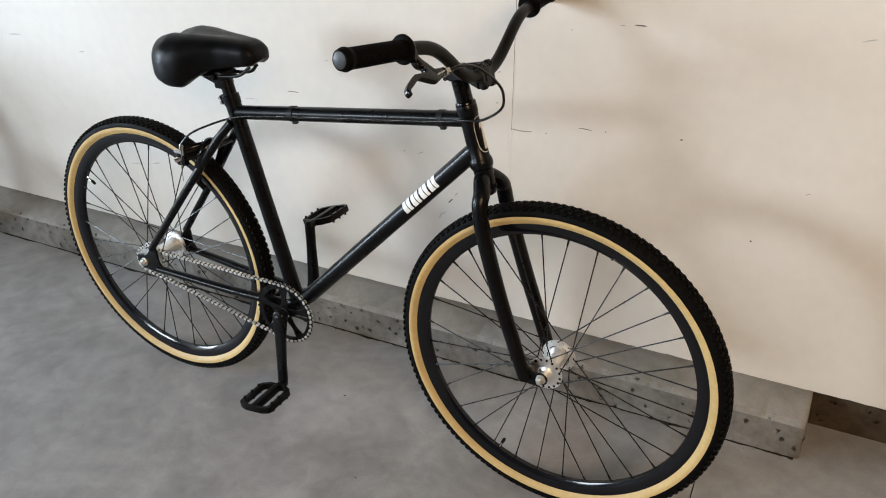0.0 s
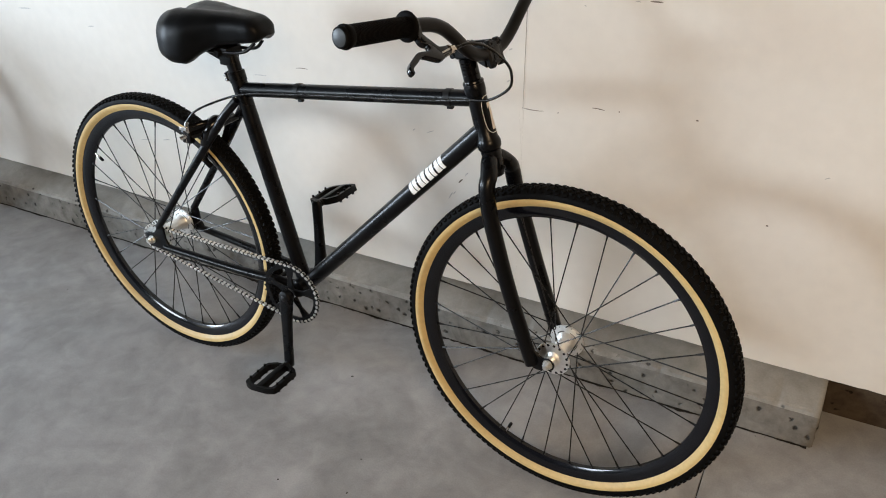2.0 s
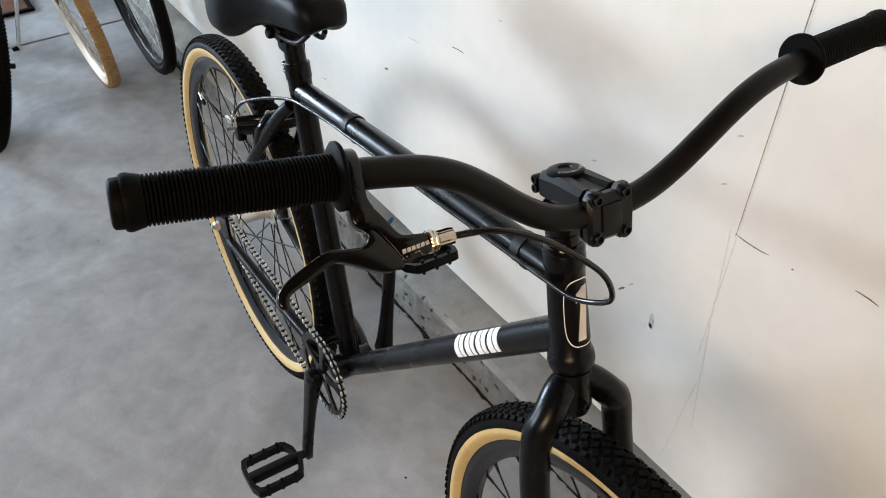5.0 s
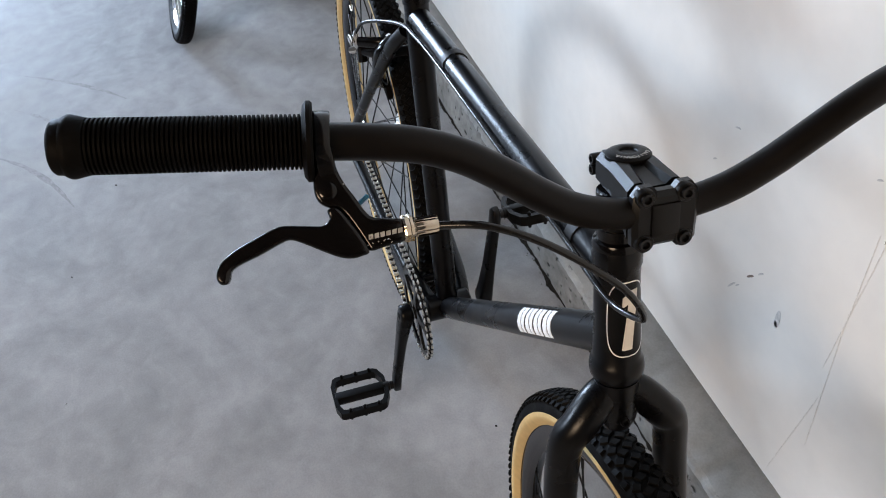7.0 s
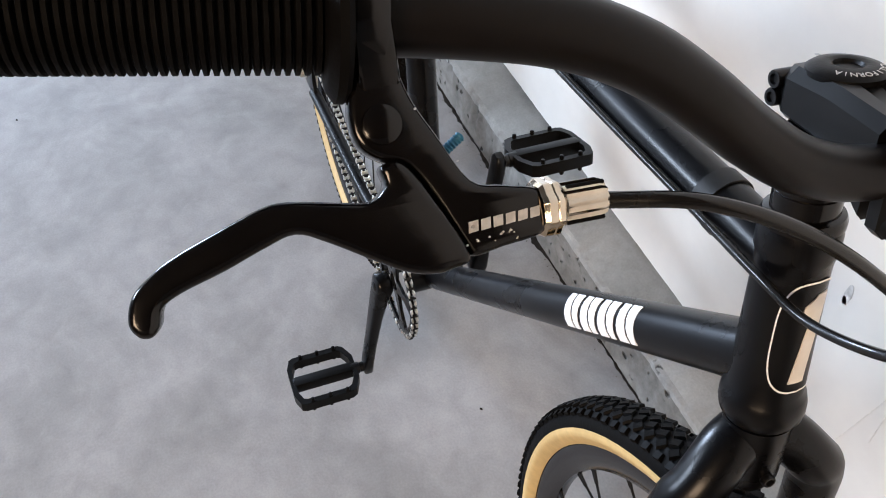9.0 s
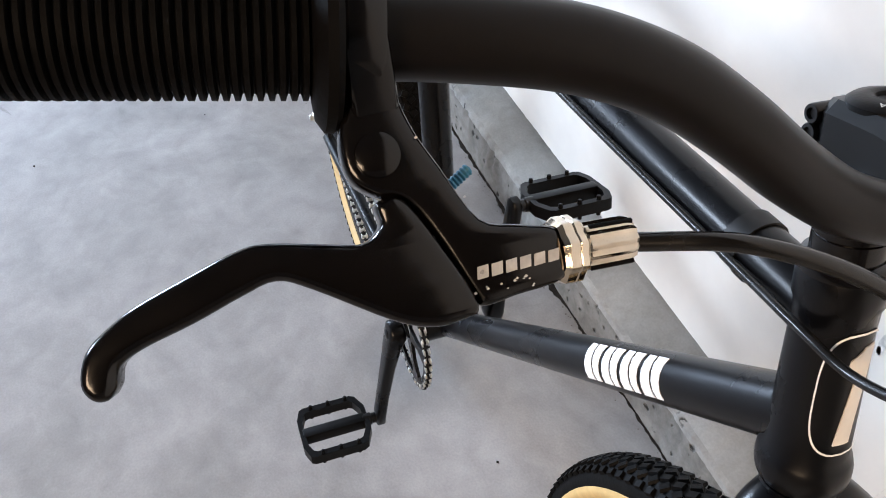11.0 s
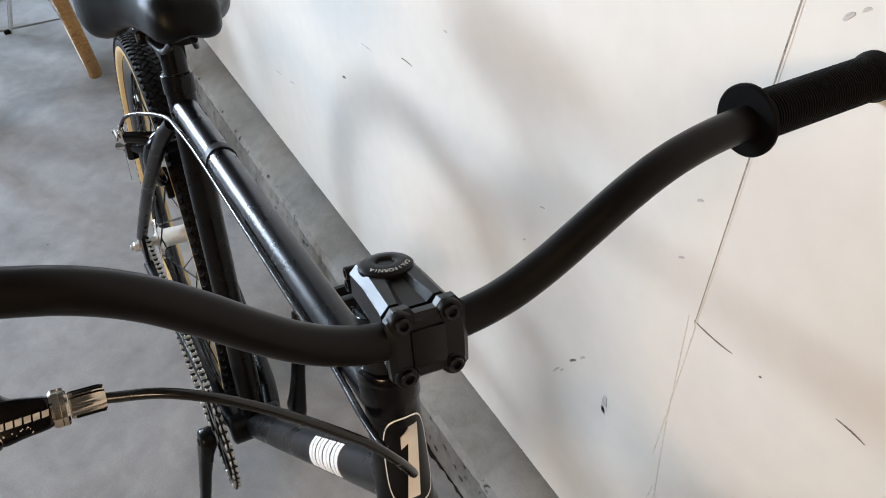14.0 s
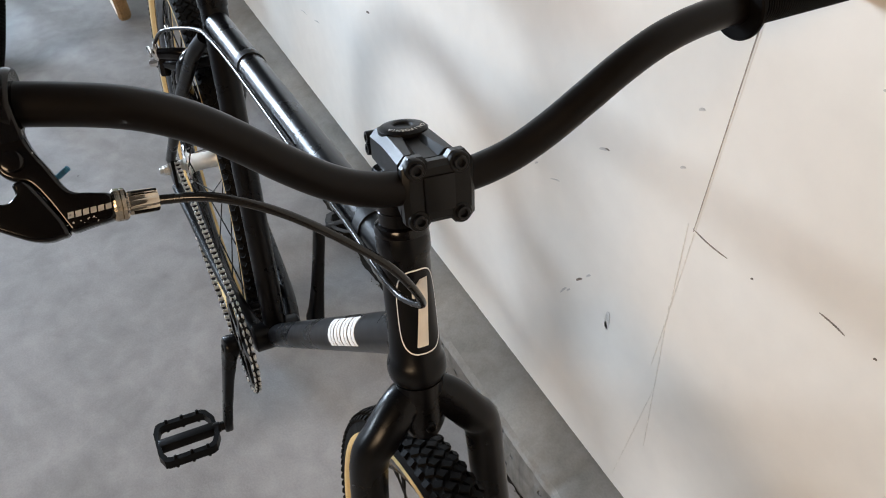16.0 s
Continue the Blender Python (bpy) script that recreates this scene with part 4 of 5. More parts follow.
def pedal(side, at, tilt):
    """A platform pedal: cage with cross bars, spindle and pins; its spindle leaves the crank sideways."""
    m = Matrix.Translation(at) @ Matrix.Rotation(radians(tilt), 4, "Y")
    body = [0.017, 0.112]
    y0, y1 = body[0] * side, body[1] * side
    out = outline2d([(-0.020, y0), (-0.040, y0 + side * 0.009), (-0.044, y0 + side * 0.016), (-0.044, y1 - side * 0.012), (-0.041, y1 - side * 0.006), (-0.024, y1), (0.024, y1), (0.041, y1 - side * 0.006), (0.044, y1 - side * 0.012), (0.044, y0 + side * 0.016), (0.040, y0 + side * 0.009), (0.020, y0)], 1)
    bm = bmesh.new()
    n = len(out)
    c = Vector((0, (y0 + y1) / 2, 0))
    lay = []
    for z in (-0.0075, 0.0075):
        lay.append(([bm.verts.new((x, y, z)) for x, y in out], [bm.verts.new((c.x + (x - c.x) * 0.80, c.y + (y - c.y) * 0.86, z)) for x, y in out]))
    (o0, i0), (o1, i1) = lay
    for k in range(n):
        j = (k + 1) % n
        for q in ((o0[k], o0[j], o1[j], o1[k]), (i0[k], i0[j], i1[j], i1[k]), (o0[k], o0[j], i0[j], i0[k]), (o1[k], o1[j], i1[j], i1[k])):
            bm.faces.new(q)
    box(0, (y0 + y1) / 2, 0, 0.017, 0.088, 0.017, 0.003, bm=bm)
    p = part("pedal", bm, PLASTIC, bike, "black plastic platform pedal", m, sharp=35)
    part("spindle", lathe([(0.0075, 0.004 * side), (0.0075, 0.012 * side), (0.009, 0.013 * side), (0.009, 0.024 * side)], 14), DARKSTEEL, p)
    for x in (-0.040, 0.040):
        for f in (0.24, 0.5, 0.76):
            for sg in (-1, 1):
                b2 = lathe([(0.0030, 0.0), (0.0026, sg * 0.0045), (0.0018, sg * 0.005)], 8, "z")
                part("pin", b2, PLASTIC, p, m=Matrix.Translation((x, y0 + (y1 - y0) * f, sg * 0.0078)))
    return p


pedal(-1, crank_arm(-1, -CR_DIR), -8)
pedal(1, crank_arm(1, CR_DIR), -18)

# sprocket and chain
bm = lathe([(0.012, -0.0540), (0.031, -0.0540), (0.031, -0.0510), (0.012, -0.0510)], 32, closed=True)
part("sprocket", bm, STEEL, bike, m=pose(0.006, 0, HUB_Z - 0.003))
RC, RS = 0.0745, 0.0335
cc = Vector((0.006, 0, HUB_Z - 0.003))
dv = BB - cc
dist, base = dv.length, math.atan2(dv.z, dv.x)
off = math.asin((RC - RS) / dist)
path = []
a_top, a_bot = base + math.pi / 2 + off, base - math.pi / 2 - off
steps = 60
for k in range(steps + 1):
    a = a_bot + (a_top - a_bot) * k / steps
    path.append(Vector((BB.x + RC * math.cos(a), 0, BB.z + RC * math.sin(a))))
for k in range(steps + 1):
    a = a_top + (2 * math.pi - (a_top - a_bot)) * k / steps
    path.append(Vector((cc.x + RS * math.cos(a), 0, cc.z + RS * math.sin(a))))
path.append(path[0])
seg = [0.0]
for a, b in zip(path, path[1:]):
    seg.append(seg[-1] + (b - a).length)
links = 2 * round(seg[-1] / 0.0127 / 2)
pitch = seg[-1] / links


def along(s):
    s %= seg[-1]
    i = max(0, min(len(seg) - 2, int(np.searchsorted(seg, s)) - 1))
    f = (s - seg[i]) / max(1e-9, seg[i + 1] - seg[i])
    return path[i].lerp(path[i + 1], f)


def link_mesh(w, h, mat):
    side = outline2d([(-pitch / 2 - 0.003, 0), (-pitch / 2, h), (0, h * 0.32), (pitch / 2, h), (pitch / 2 + 0.003, 0), (pitch / 2, -h), (0, -h * 0.32), (-pitch / 2, -h)], 2)
    bm = bmesh.new()
    for y in (-w, w):
        b2 = plate(side, -0.0006, 0.0006)
        b2.transform(Matrix.Translation((0, y, 0)) @ Matrix.Rotation(radians(90), 4, "X"))
        join(bm, b2)
    b2 = lathe([(0.0, -w - 0.0012), (0.0022, -w - 0.0012), (0.0022, w + 0.0012), (0, w + 0.0012)], 8)
    b2.transform(Matrix.Translation((pitch / 2, 0, 0)))
    join(bm, b2)
    nf = len(bm.faces)
    join(bm, lathe([(0.0, -w - 0.0009), (0.0021, -w - 0.0009), (0.0021, w + 0.0009), (0, w + 0.0009)], 8))
    bm.faces.ensure_lookup_table()
    for f in bm.faces[nf:]:
        f.material_index = 1
    me = mesh_of(bm, "chain_link", False)
    me.materials.append(mat)
    me.materials.append(DARKSTEEL)
    return me


link_meshes = (link_mesh(0.0026, 0.0031, STEEL), link_mesh(0.0036, 0.0034, STEEL))
chain = part("chain", tube([along(0.0) + Vector((0, -0.0525, 0)), along(pitch) + Vector((0, -0.0525, 0))], 0.0022, 8), STEEL, bike, "silver roller chain")
for k in range(links):
    p0, p1 = along(k * pitch), along((k + 1) * pitch)
    d = p1 - p0
    ang = math.atan2(d.z, d.x)
    part("chain_link", link_meshes[k % 2], STEEL, chain, m=Matrix.Translation((p0 + p1) / 2 + Vector((0, -0.0525, 0))) @ Matrix.Rotation(-ang, 4, "Y"))

# rear calliper brake on the stay bridge
brake = part("brake_caliper", tube([(0.262, 0, 0.684), (0.236, 0, 0.672)], 0.007, 14), GLOSS, bike, "black rear calliper brake")
for s in (-1, 1):
    pts = spline([(0.240, -s * 0.004, 0.676), (0.240, s * 0.018, 0.686), (0.232, s * 0.036, 0.668), (0.216, s * 0.038, 0.630), (0.196, s * 0.028, 0.592)], 6)
    part("caliper_arm", tube(pts, [0.0120, 0.0145, 0.0140, 0.0125, 0.0095], 14, flat=0.8), GLOSS, brake)
    bm = box(0.190, s * 0.021, 0.582, 0.046, 0.010, 0.012, 0.003, m=None)
    bm.transform(Matrix.Translation((0.190, 0, 0.582)) @ Matrix.Rotation(radians(38), 4, "Y") @ Matrix.Translation((-0.190, 0, -0.582)))
    part("brake_pad", bm, RUBBER, brake)
    part("pad_bolt", tube([(0.194, s * 0.024, 0.588), (0.194, s * 0.046, 0.588)], [0.005, 0.0042], 10), SILVER, brake, "chrome pad bolt")
    part("pivot_bolt", tube([(0.236, s * 0.012, 0.676), (0.221, s * 0.012, 0.672)], 0.005, 10), SILVER, brake)
part("cable_arm", tube(spline([(0.234, -0.022, 0.680), (0.222, -0.042, 0.680), (0.203, -0.062, 0.674)], 6), [0.0105, 0.0095, 0.0085], 12, flat=0.7), GLOSS, brake)
part("cable_arm", tube(spline([(0.232, -0.030, 0.668), (0.210, -0.048, 0.660), (0.186, -0.064, 0.652)], 6), [0.0105, 0.0095, 0.0085], 12, flat=0.7), GLOSS, brake)
part("barrel_adjuster", tube([(0.199, -0.0645, 0.664), (0.199, -0.0645, 0.668), (0.199, -0.065, 0.680), (0.199, -0.065, 0.690)], [0.0035, 0.0060, 0.0060, 0.0035], 12), SILVER, brake, "chrome barrel adjuster")
part("arm_block", box(0.190, -0.058, 0.652, 0.026, 0.016, 0.030, 0.005), GLOSS, brake)
part("release_lever", box(0.196, -0.074, 0.676, 0.022, 0.005, 0.008, 0.002), SILVER, brake, "chrome quick release lever")
part("anchor_bolt", tube([(0.192, -0.056, 0.655), (0.186, -0.066, 0.653), (0.182, -0.074, 0.651)], [0.0065, 0.0065, 0.005], 8), SILVER, brake, "chrome cable anchor bolt")
part("arm_bolt", tube([(0.236, -0.018, 0.690), (0.222, -0.020, 0.686)], 0.0055, 8), SILVER, brake)
part("inner_wire", tube([(0.199, -0.065, 0.668), (0.192, -0.066, 0.650), (0.190, -0.066, 0.600)], 0.0009, 6), SILVER, brake)

# brake lever, in a plane of its own: x inboard along the bar, y away from it, z towards the rider's view
LN = Vector((0.6984, -0.0869, 0.7105)).normalized()
LX = Vector((0.0423, 0.9959, 0.0802))
LX = (LX - LN * LX.dot(LN)).normalized()
LY = LN.cross(LX) * -1
LEVER = Matrix(((LX.x, LY.x, LN.x, 0.8906), (LX.y, LY.y, LN.y, -0.2136), (LX.z, LY.z, LN.z, 0.9911), (0, 0, 0, 1)))
LEVER_ADJ = LEVER @ Vector((0.0550, 0.0335, -0.005))

# cable: from the lever, round the head tube, along the top tube to the brake
cable = spline([LEVER_ADJ, (0.927, -0.130, 0.972), (0.941, -0.097, 0.960), (0.954, -0.057, 0.929), (0.958, -0.037, 0.904), (0.949, -0.0225, 0.872), (0.913, -0.0210, 0.8455), (0.876, -0.0215, 0.8385),
                (0.814, -0.0180, 0.8265), (0.700, -0.0180, 0.8110), (0.590, -0.0180, 0.7975), (0.4512, -0.0180, 0.7795), (0.372, -0.0205, 0.7685), (0.318, -0.0240, 0.757), (0.262, -0.040, 0.736), (0.222, -0.057, 0.715), (0.199, -0.065, 0.689)], 8)
part("brake_cable", tube(cable, 0.0025, 10), CABLE, bike, "black brake cable housing")
for u in (0.285, 0.905):
    c = TT0.lerp(TT1, u)
    b = lathe([(0.0154, -0.006), (0.0166, -0.006), (0.0166, 0.006), (0.0154, 0.006)], 28, "z", closed=True)
    join(b, box(0, -0.0180, 0, 0.009, 0.007, 0.012, 0.002))
    part("cable_strap", b, STRAP, bike, "black cable strap", turned(TT1 - TT0, c))

for z0, z1 in ((0.0463, 0.0515), (0.0518, 0.0570), (0.0573, 0.0650)):
    part("spacer", lathe([(0.0140, z0), (0.0154, z0), (0.0158, z0 + 0.0006), (0.0158, z1 - 0.0006), (0.0154, z1), (0.0140, z1)], 36, "z"), GLOSS, bike, m=HEAD, sharp=30)

# stem
STEM = Matrix.Translation(on_axis(0.0)) @ Matrix(((AXIS_F.x, 0, AXIS_U.x, 0), (0, 1, 0, 0), (AXIS_F.z, 0, AXIS_U.z, 0), (0, 0, 0, 1)))
BAR_TURN = Matrix.Translation(AXIS_P + Vector((-0.004, 0.0085, 0.001))) @ Matrix.Rotation(radians(-3.6), 4, "Z") @ Matrix.Translation(-AXIS_P)
stem_m = BAR_TURN @ STEM
bm = bmesh.new()
rings = []
for x in (-0.0225, -0.0185, -0.0120, 0.0, 0.0090, 0.0150, 0.0200, 0.0260, 0.0340, 0.0400, 0.0448):
    w = float(np.interp(x, [-0.0225, -0.0185, -0.012, 0.012, 0.0448], [0.0120, 0.0168, 0.0200, 0.0198, 0.0212]))
    top = float(np.interp(x, [-0.0225, -0.0185, -0.012, 0.014, 0.0448], [0.0820, 0.0850, 0.0865, 0.0865, 0.0838]))
    low = float(np.interp(x, [-0.0225, -0.012, 0.020, 0.034, 0.0448], [0.0670, 0.0635, 0.0600, 0.0480, 0.0405]))
    cut = float(np.interp(x, [0.0090, 0.0200, 0.0448], [0.0, 0.0034, 0.0040]))
    a0, a1 = float(np.interp(x, [0.009, 0.0448], [0.0035, 0.0066])), float(np.interp(x, [0.009, 0.0448], [0.0060, 0.0112]))
    c = 0.0050
    half = [(a0, top - cut), (a1, top), (w - c, top), (w, top - c), (w, low + 0.003), (w - 0.003, low)]
    rings.append([bm.verts.new((x, y, z)) for y, z in half + [(-y, z) for y, z in half[::-1]]])
for a, b in zip(rings, rings[1:]):
    for k in range(12):
        bm.faces.new((a[k], a[(k + 1) % 12], b[(k + 1) % 12], b[k]))
bm.faces.new(rings[0])
bm.faces.new(rings[-1])
stem = part("stem", bm, STEMB, bike, "black forged stem with a four bolt clamp", stem_m, sharp=18)
face = [(-0.0175, 0.0375), (-0.0095, 0.0375), (-0.0065, 0.0410), (0.0065, 0.0410), (0.0095, 0.0375), (0.0175, 0.0375), (0.0222, 0.0425), (0.0228, 0.0600), (0.0222, 0.0790), (0.0175, 0.0855), (0.0090, 0.0855), (0.0060, 0.0815),
        (-0.0060, 0.0815), (-0.0090, 0.0855), (-0.0175, 0.0855), (-0.0222, 0.0790), (-0.0228, 0.0600), (-0.0222, 0.0425)]
bm = plate(face, 0.0475, 0.0600, 0.0034, segs=1)
bm.transform(Matrix(((0, 0, 1, 0), (1.06, 0, 0, 0.001), (0, 1, 0, 0), (0, 0, 0, 1))))
part("face_plate", bm, STEMB, stem, sharp=28)
bm = box(0.0598, 0, 0.0612, 0.004, 0.021, 0.024, 0.0018)
part("face_panel", bm, STEMB, stem, sharp=28)
for y in (-0.0145, 0.0145):
    for z in (0.0450, 0.0785):
        bm = lathe([(0.0, 0.0605), (0.0064, 0.0605), (0.0070, 0.0598), (0.0072, 0.0540)], 24, "x")
        bm.transform(Matrix.Translation((0, y, z)))
        part("bolt_boss", bm, STEMB, stem)
        bm = lathe([(0.0, 0.0602), (0.0025, 0.0602), (0.0028, 0.0630), (0.0042, 0.0630), (0.0046, 0.0624), (0.0046, 0.0590)], 16, "x")
        bm.transform(Matrix.Translation((0, y, z)))
        part("clamp_bolt", bm, DARKSTEEL, stem, "dark hex socket bolt", sharp=30)
for z in (0.0705, 0.0790):
    bm = lathe([(0.0, -0.0195), (0.0022, -0.0195), (0.0026, -0.0210), (0.0040, -0.0210), (0.0044, -0.0200), (0.0044, -0.012)], 14, "y")
    bm.transform(Matrix.Translation((-0.019, 0, z)))
    part("pinch_bolt", bm, DARKSTEEL, stem)
part("top_cap", lathe([(0.0, 0.0880), (0.0058, 0.0880), (0.0066, 0.0895), (0.0085, 0.0902), (0.0150, 0.0888), (0.0170, 0.0872), (0.0170, 0.0850), (0.012, 0.0845)], 40, "z"), PLASTIC, stem, "black domed stem cap with lettering round its rim", sharp=35)
word = "CALIFORNIA"
for i, ch in enumerate(word):
    cu = bpy.data.curves.new("letter", "FONT")
    cu.body, cu.size, cu.align_x, cu.align_y, cu.extrude = ch, 0.0042, "CENTER", "CENTER", 0.00008
    tmp = bpy.data.objects.new("letter", cu)
    me = bpy.data.meshes.new_from_object(tmp)
    bpy.data.objects.remove(tmp)
    me.materials.append(GREYINK)
    a = radians(-58 + (len(word) - 1 - i) * 116 / (len(word) - 1))
    part("letter", me, GREYINK, stem, m=Matrix.Rotation(a, 4, "Z") @ Matrix.Translation((0.0135, 0, 0.0895)) @ Matrix.Rotation(radians(11), 4, "Y") @ Matrix.Rotation(radians(-90), 4, "Z"))

# handlebar, grips
BAR_M = Matrix.Translation((0.8960, 0.0030, 0.9188)) @ Matrix.Rotation(radians(-2.8), 4, "Z") @ Matrix.Rotation(radians(-1.0), 4, "X") @ Matrix.Rotation(radians(3.0), 4, "Y")


def bar_point(y):
    """The bar's centre line: level at the clamp, a rise at either side, then a gentle sweep to the grips."""
    a = abs(y)
    if y < 0:
        x = float(np.interp(a, [0, .045, .07, .135, .16, .24, .36], [0, 0, -.003, -.013, -.0165, -.0268, -.0420]))
        z = float(np.interp(a, [0, .040, .065, .130, .158, .24, .36], [0, .002, .0115, .0695, .0800, .0866, .0936]))
    else:
        x = float(np.interp(a, [0, .045, .07, .135, .16, .23, .36], [0, 0, -.001, -.0070, -.0100, -.0200, -.0300]))
        z = float(np.interp(a, [0, .043, .067, .10, .135, .155, .175, .20, .23, .36], [0, .001, .0085, .0345, .0630, .0765, .0820, .0840, .0853, .0915]))
    return Vector((x, y, z))


ys = [-0.30, -0.26, -0.22, -0.185, -0.16, -0.135, -0.110, -0.085, -0.06, -0.035, -0.012]
ctrl = [bar_point(-0.355)] + [bar_point(y) for y in ys] + [bar_point(-y) for y in ys[::-1]] + [bar_point(0.348)]
for _ in range(2):
    ctrl = [ctrl[0]] + [(a + 2 * b + c) / 4 for a, b, c in zip(ctrl, ctrl[1:], ctrl[2:])] + [ctrl[-1]]
bar = part("handlebar", tube(spline(ctrl, 5), 0.0111, 24), BARPAINT, bike, "matte black riser handlebar", BAR_M)
for s in (-1, 1):
    p0, p1 = bar_point(-0.2218 if s < 0 else 0.228), bar_point(-0.3570 if s < 0 else 0.355)
    ln = (p1 - p0).length
    prof = [(0.0113, -0.001), (0.0222, -0.001), (0.0234, 0.0004), (0.0233, 0.0026), (0.0205, 0.0046), (0.0168, 0.0052)]
    n = 46
    for i in range(n):
        h = 0.0055 + (ln - 0.0205) * i / n
        dh = (ln - 0.0205) / n
        prof += [(0.0142, h), (0.0159, h + dh * 0.22), (0.0159, h + dh * 0.66), (0.0142, h + dh * 0.86)]
    prof += [(0.0150, ln - 0.0155), (0.0160, ln - 0.0148), (0.0164, ln - 0.013), (0.0179, ln - 0.0070), (0.0178, ln - 0.0050), (0.0168, ln - 0.0030), (0.0140, ln - 0.0026)]
    g = part("grip", lathe(prof + [(0.0, ln - 0.0026)], 40, "z"), GRIP, bar, "black ribbed rubber flanged grip", turned(p1 - p0, p0), sharp=35)
    part("end_rim", lathe([(0.0128, 0.0040), (0.0140, 0.0038), (0.0155, 0.0022), (0.0158, -0.0028), (0.0100, -0.0029)], 32, "z"), GRIP, bar, m=turned(p1 - p0, p1))
    part("end_plug", lathe([(0.0, 0.0046), (0.0112, 0.0046), (0.0126, 0.0041), (0.0128, 0.0030)], 32, "z"), PLUG, bar, m=turned(p1 - p0, p1))

# brake lever: bracket, blade, adjuster
mm = lambda pts: [(x / 1000, y / 1000) for x, y in pts]
bracket = mm(outline2d([(-3.2, -27), (-4.6, -15), (-7.6, -4), (-7, 4), (-2, 9), (4, 12), (9, 22), (14, 36), (16, 39), (24, 38.5), (36, 37.5), (37.5, 31), (36.8, 25.6), (28, 22.5), (19.5, 19), (13.5, 5.5), (9.6, -4), (7.8, -13), (7.4, -27)], 4))
bm = plate(bracket, -0.009, 0.0025, 0.0022)
lever = part("brake_lever", bm, GLOSS, bike, "glossy black alloy brake lever", LEVER, sharp=35)
bm = lathe([(0.0112, -0.0060), (0.0168, -0.0060), (0.0176, -0.0048), (0.0176, 0.0048), (0.0168, 0.0060), (0.0112, 0.0060)], 40, "x")
bm.transform(Matrix.Translation((0.0025, -0.0296, -0.005)) @ Matrix.Rotation(radians(12.7), 4, "Z"))
part("bar_clamp", bm, GLOSS, lever, sharp=40)
bm = plate(mm([(-31, 12.2), (-22, 10.6), (-15, 6.4), (-9, 2.4), (-9, -8), (-31, -8)]), -0.0034, 0.0078, 0.0016)
bm.transform(Matrix(((0, 0, 1, 0), (1, 0, 0, 0), (0, 1, 0, 0), (0, 0, 0, 1))))
part("clamp_neck", bm, GLOSS, lever, sharp=50)
blade = mm(outline2d([(3, 10.5), (8, 20), (14.5, 37.8), (9, 40.5), (2.5, 40.2), (-5.4, 36.6), (-20.6, 25.6), (-28, 21.6), (-36, 23), (-46.8, 26.0), (-58, 28.5), (-63.5, 31), (-65.2, 35.0), (-67.5, 37.2), (-70.5, 36.4), (-72, 32.5), (-69.5, 26.4), (-64, 22.4), (-57.2, 19.3), (-45, 15.8), (-35, 13.2), (-27.8, 13.2), (-13.5, 17.0), (-7.5, 18.2), (-3.2, 15.4), (-3.4, 11.2), (-1.5, 9.8)], 4))
bm = plate(blade, -0.0065, 0.0045, 0.0022)
part("lever_blade", bm, GLOSS, lever, sharp=40)
bm = plate(mm(outline2d([(-5.2, 0), (-3.68, 3.68), (0, 5.2), (3.68, 3.68), (5.2, 0), (3.68, -3.68), (0, -5.2), (-3.68, -3.68)], 4)), 0.0, 0.0040, 0.0010)
part("pivot_boss", bm, GLOSS, lever)
part("pivot_bolt", lathe([(0.0, 0.0054), (0.0036, 0.0054), (0.0050, 0.0048), (0.0052, 0.003)], 24, "z"), GLOSS, lever)
ad_dir = Vector((54.0 - 36.5, 33.0 - 31.5, -3.0)).normalized()
AM = Matrix.Translation((0.0365, 0.0313, -0.003)) @ ad_dir.to_track_quat("Z", "Y").to_matrix().to_4x4()


def knurled(profile, ribs, depth):
    bm = lathe(profile, ribs * 4, "z")
    for v in bm.verts:
        r = math.hypot(v.co.x, v.co.y)
        if r > 0.004:
            a = math.atan2(v.co.y, v.co.x) * ribs
            k = 1 - depth * (0.5 + 0.5 * math.cos(a))
            v.co.x *= k
            v.co.y *= k
    return bm


part("lock_ring", knurled([(0.003, -0.001), (0.0074, -0.001), (0.0083, 0.0002), (0.0083, 0.0026), (0.0080, 0.0029), (0.0083, 0.0032), (0.0083, 0.0048), (0.0074, 0.0058), (0.003, 0.0058)], 9, 0.09), ALLOY, lever, "polished knurled lock ring", AM, sharp=24)
part("barrel_adjuster", knurled([(0.003, 0.0062), (0.0056, 0.0062), (0.0060, 0.0070), (0.0060, 0.0185), (0.0054, 0.0205), (0.0028, 0.0207)], 14, 0.08), ALLOY, lever, "polished knurled barrel adjuster", AM, sharp=24)
for a in (20, 140, 260):
    part("cable_slot", box(0.0056, 0, 0.0140, 0.0014, 0.0011, 0.0120, 0.0002), RUBBER, lever, m=AM @ Matrix.Rotation(radians(a), 4, "Z"))
part("adjuster_neck", lathe([(0.0, 0.0070), (0.0046, 0.0070), (0.0046, 0.0090), (0.0, 0.0090)], 16, "z"), DARKSTEEL, lever, m=AM)
bm = lathe([(0.0, -0.001)] + [(0.0013 + 0.0003 * (k % 2), 0.0005 * k) for k in range(17)] + [(0.0, 0.0085)], 14, "z")
part("reach_screw", bm, BLUE, lever, "blue coated reach screw", Matrix.Translation((0.0145, 0.0110, -0.006)) @ Vector((0.82, -0.45, 0)).to_track_quat("Z", "Y").to_matrix().to_4x4())
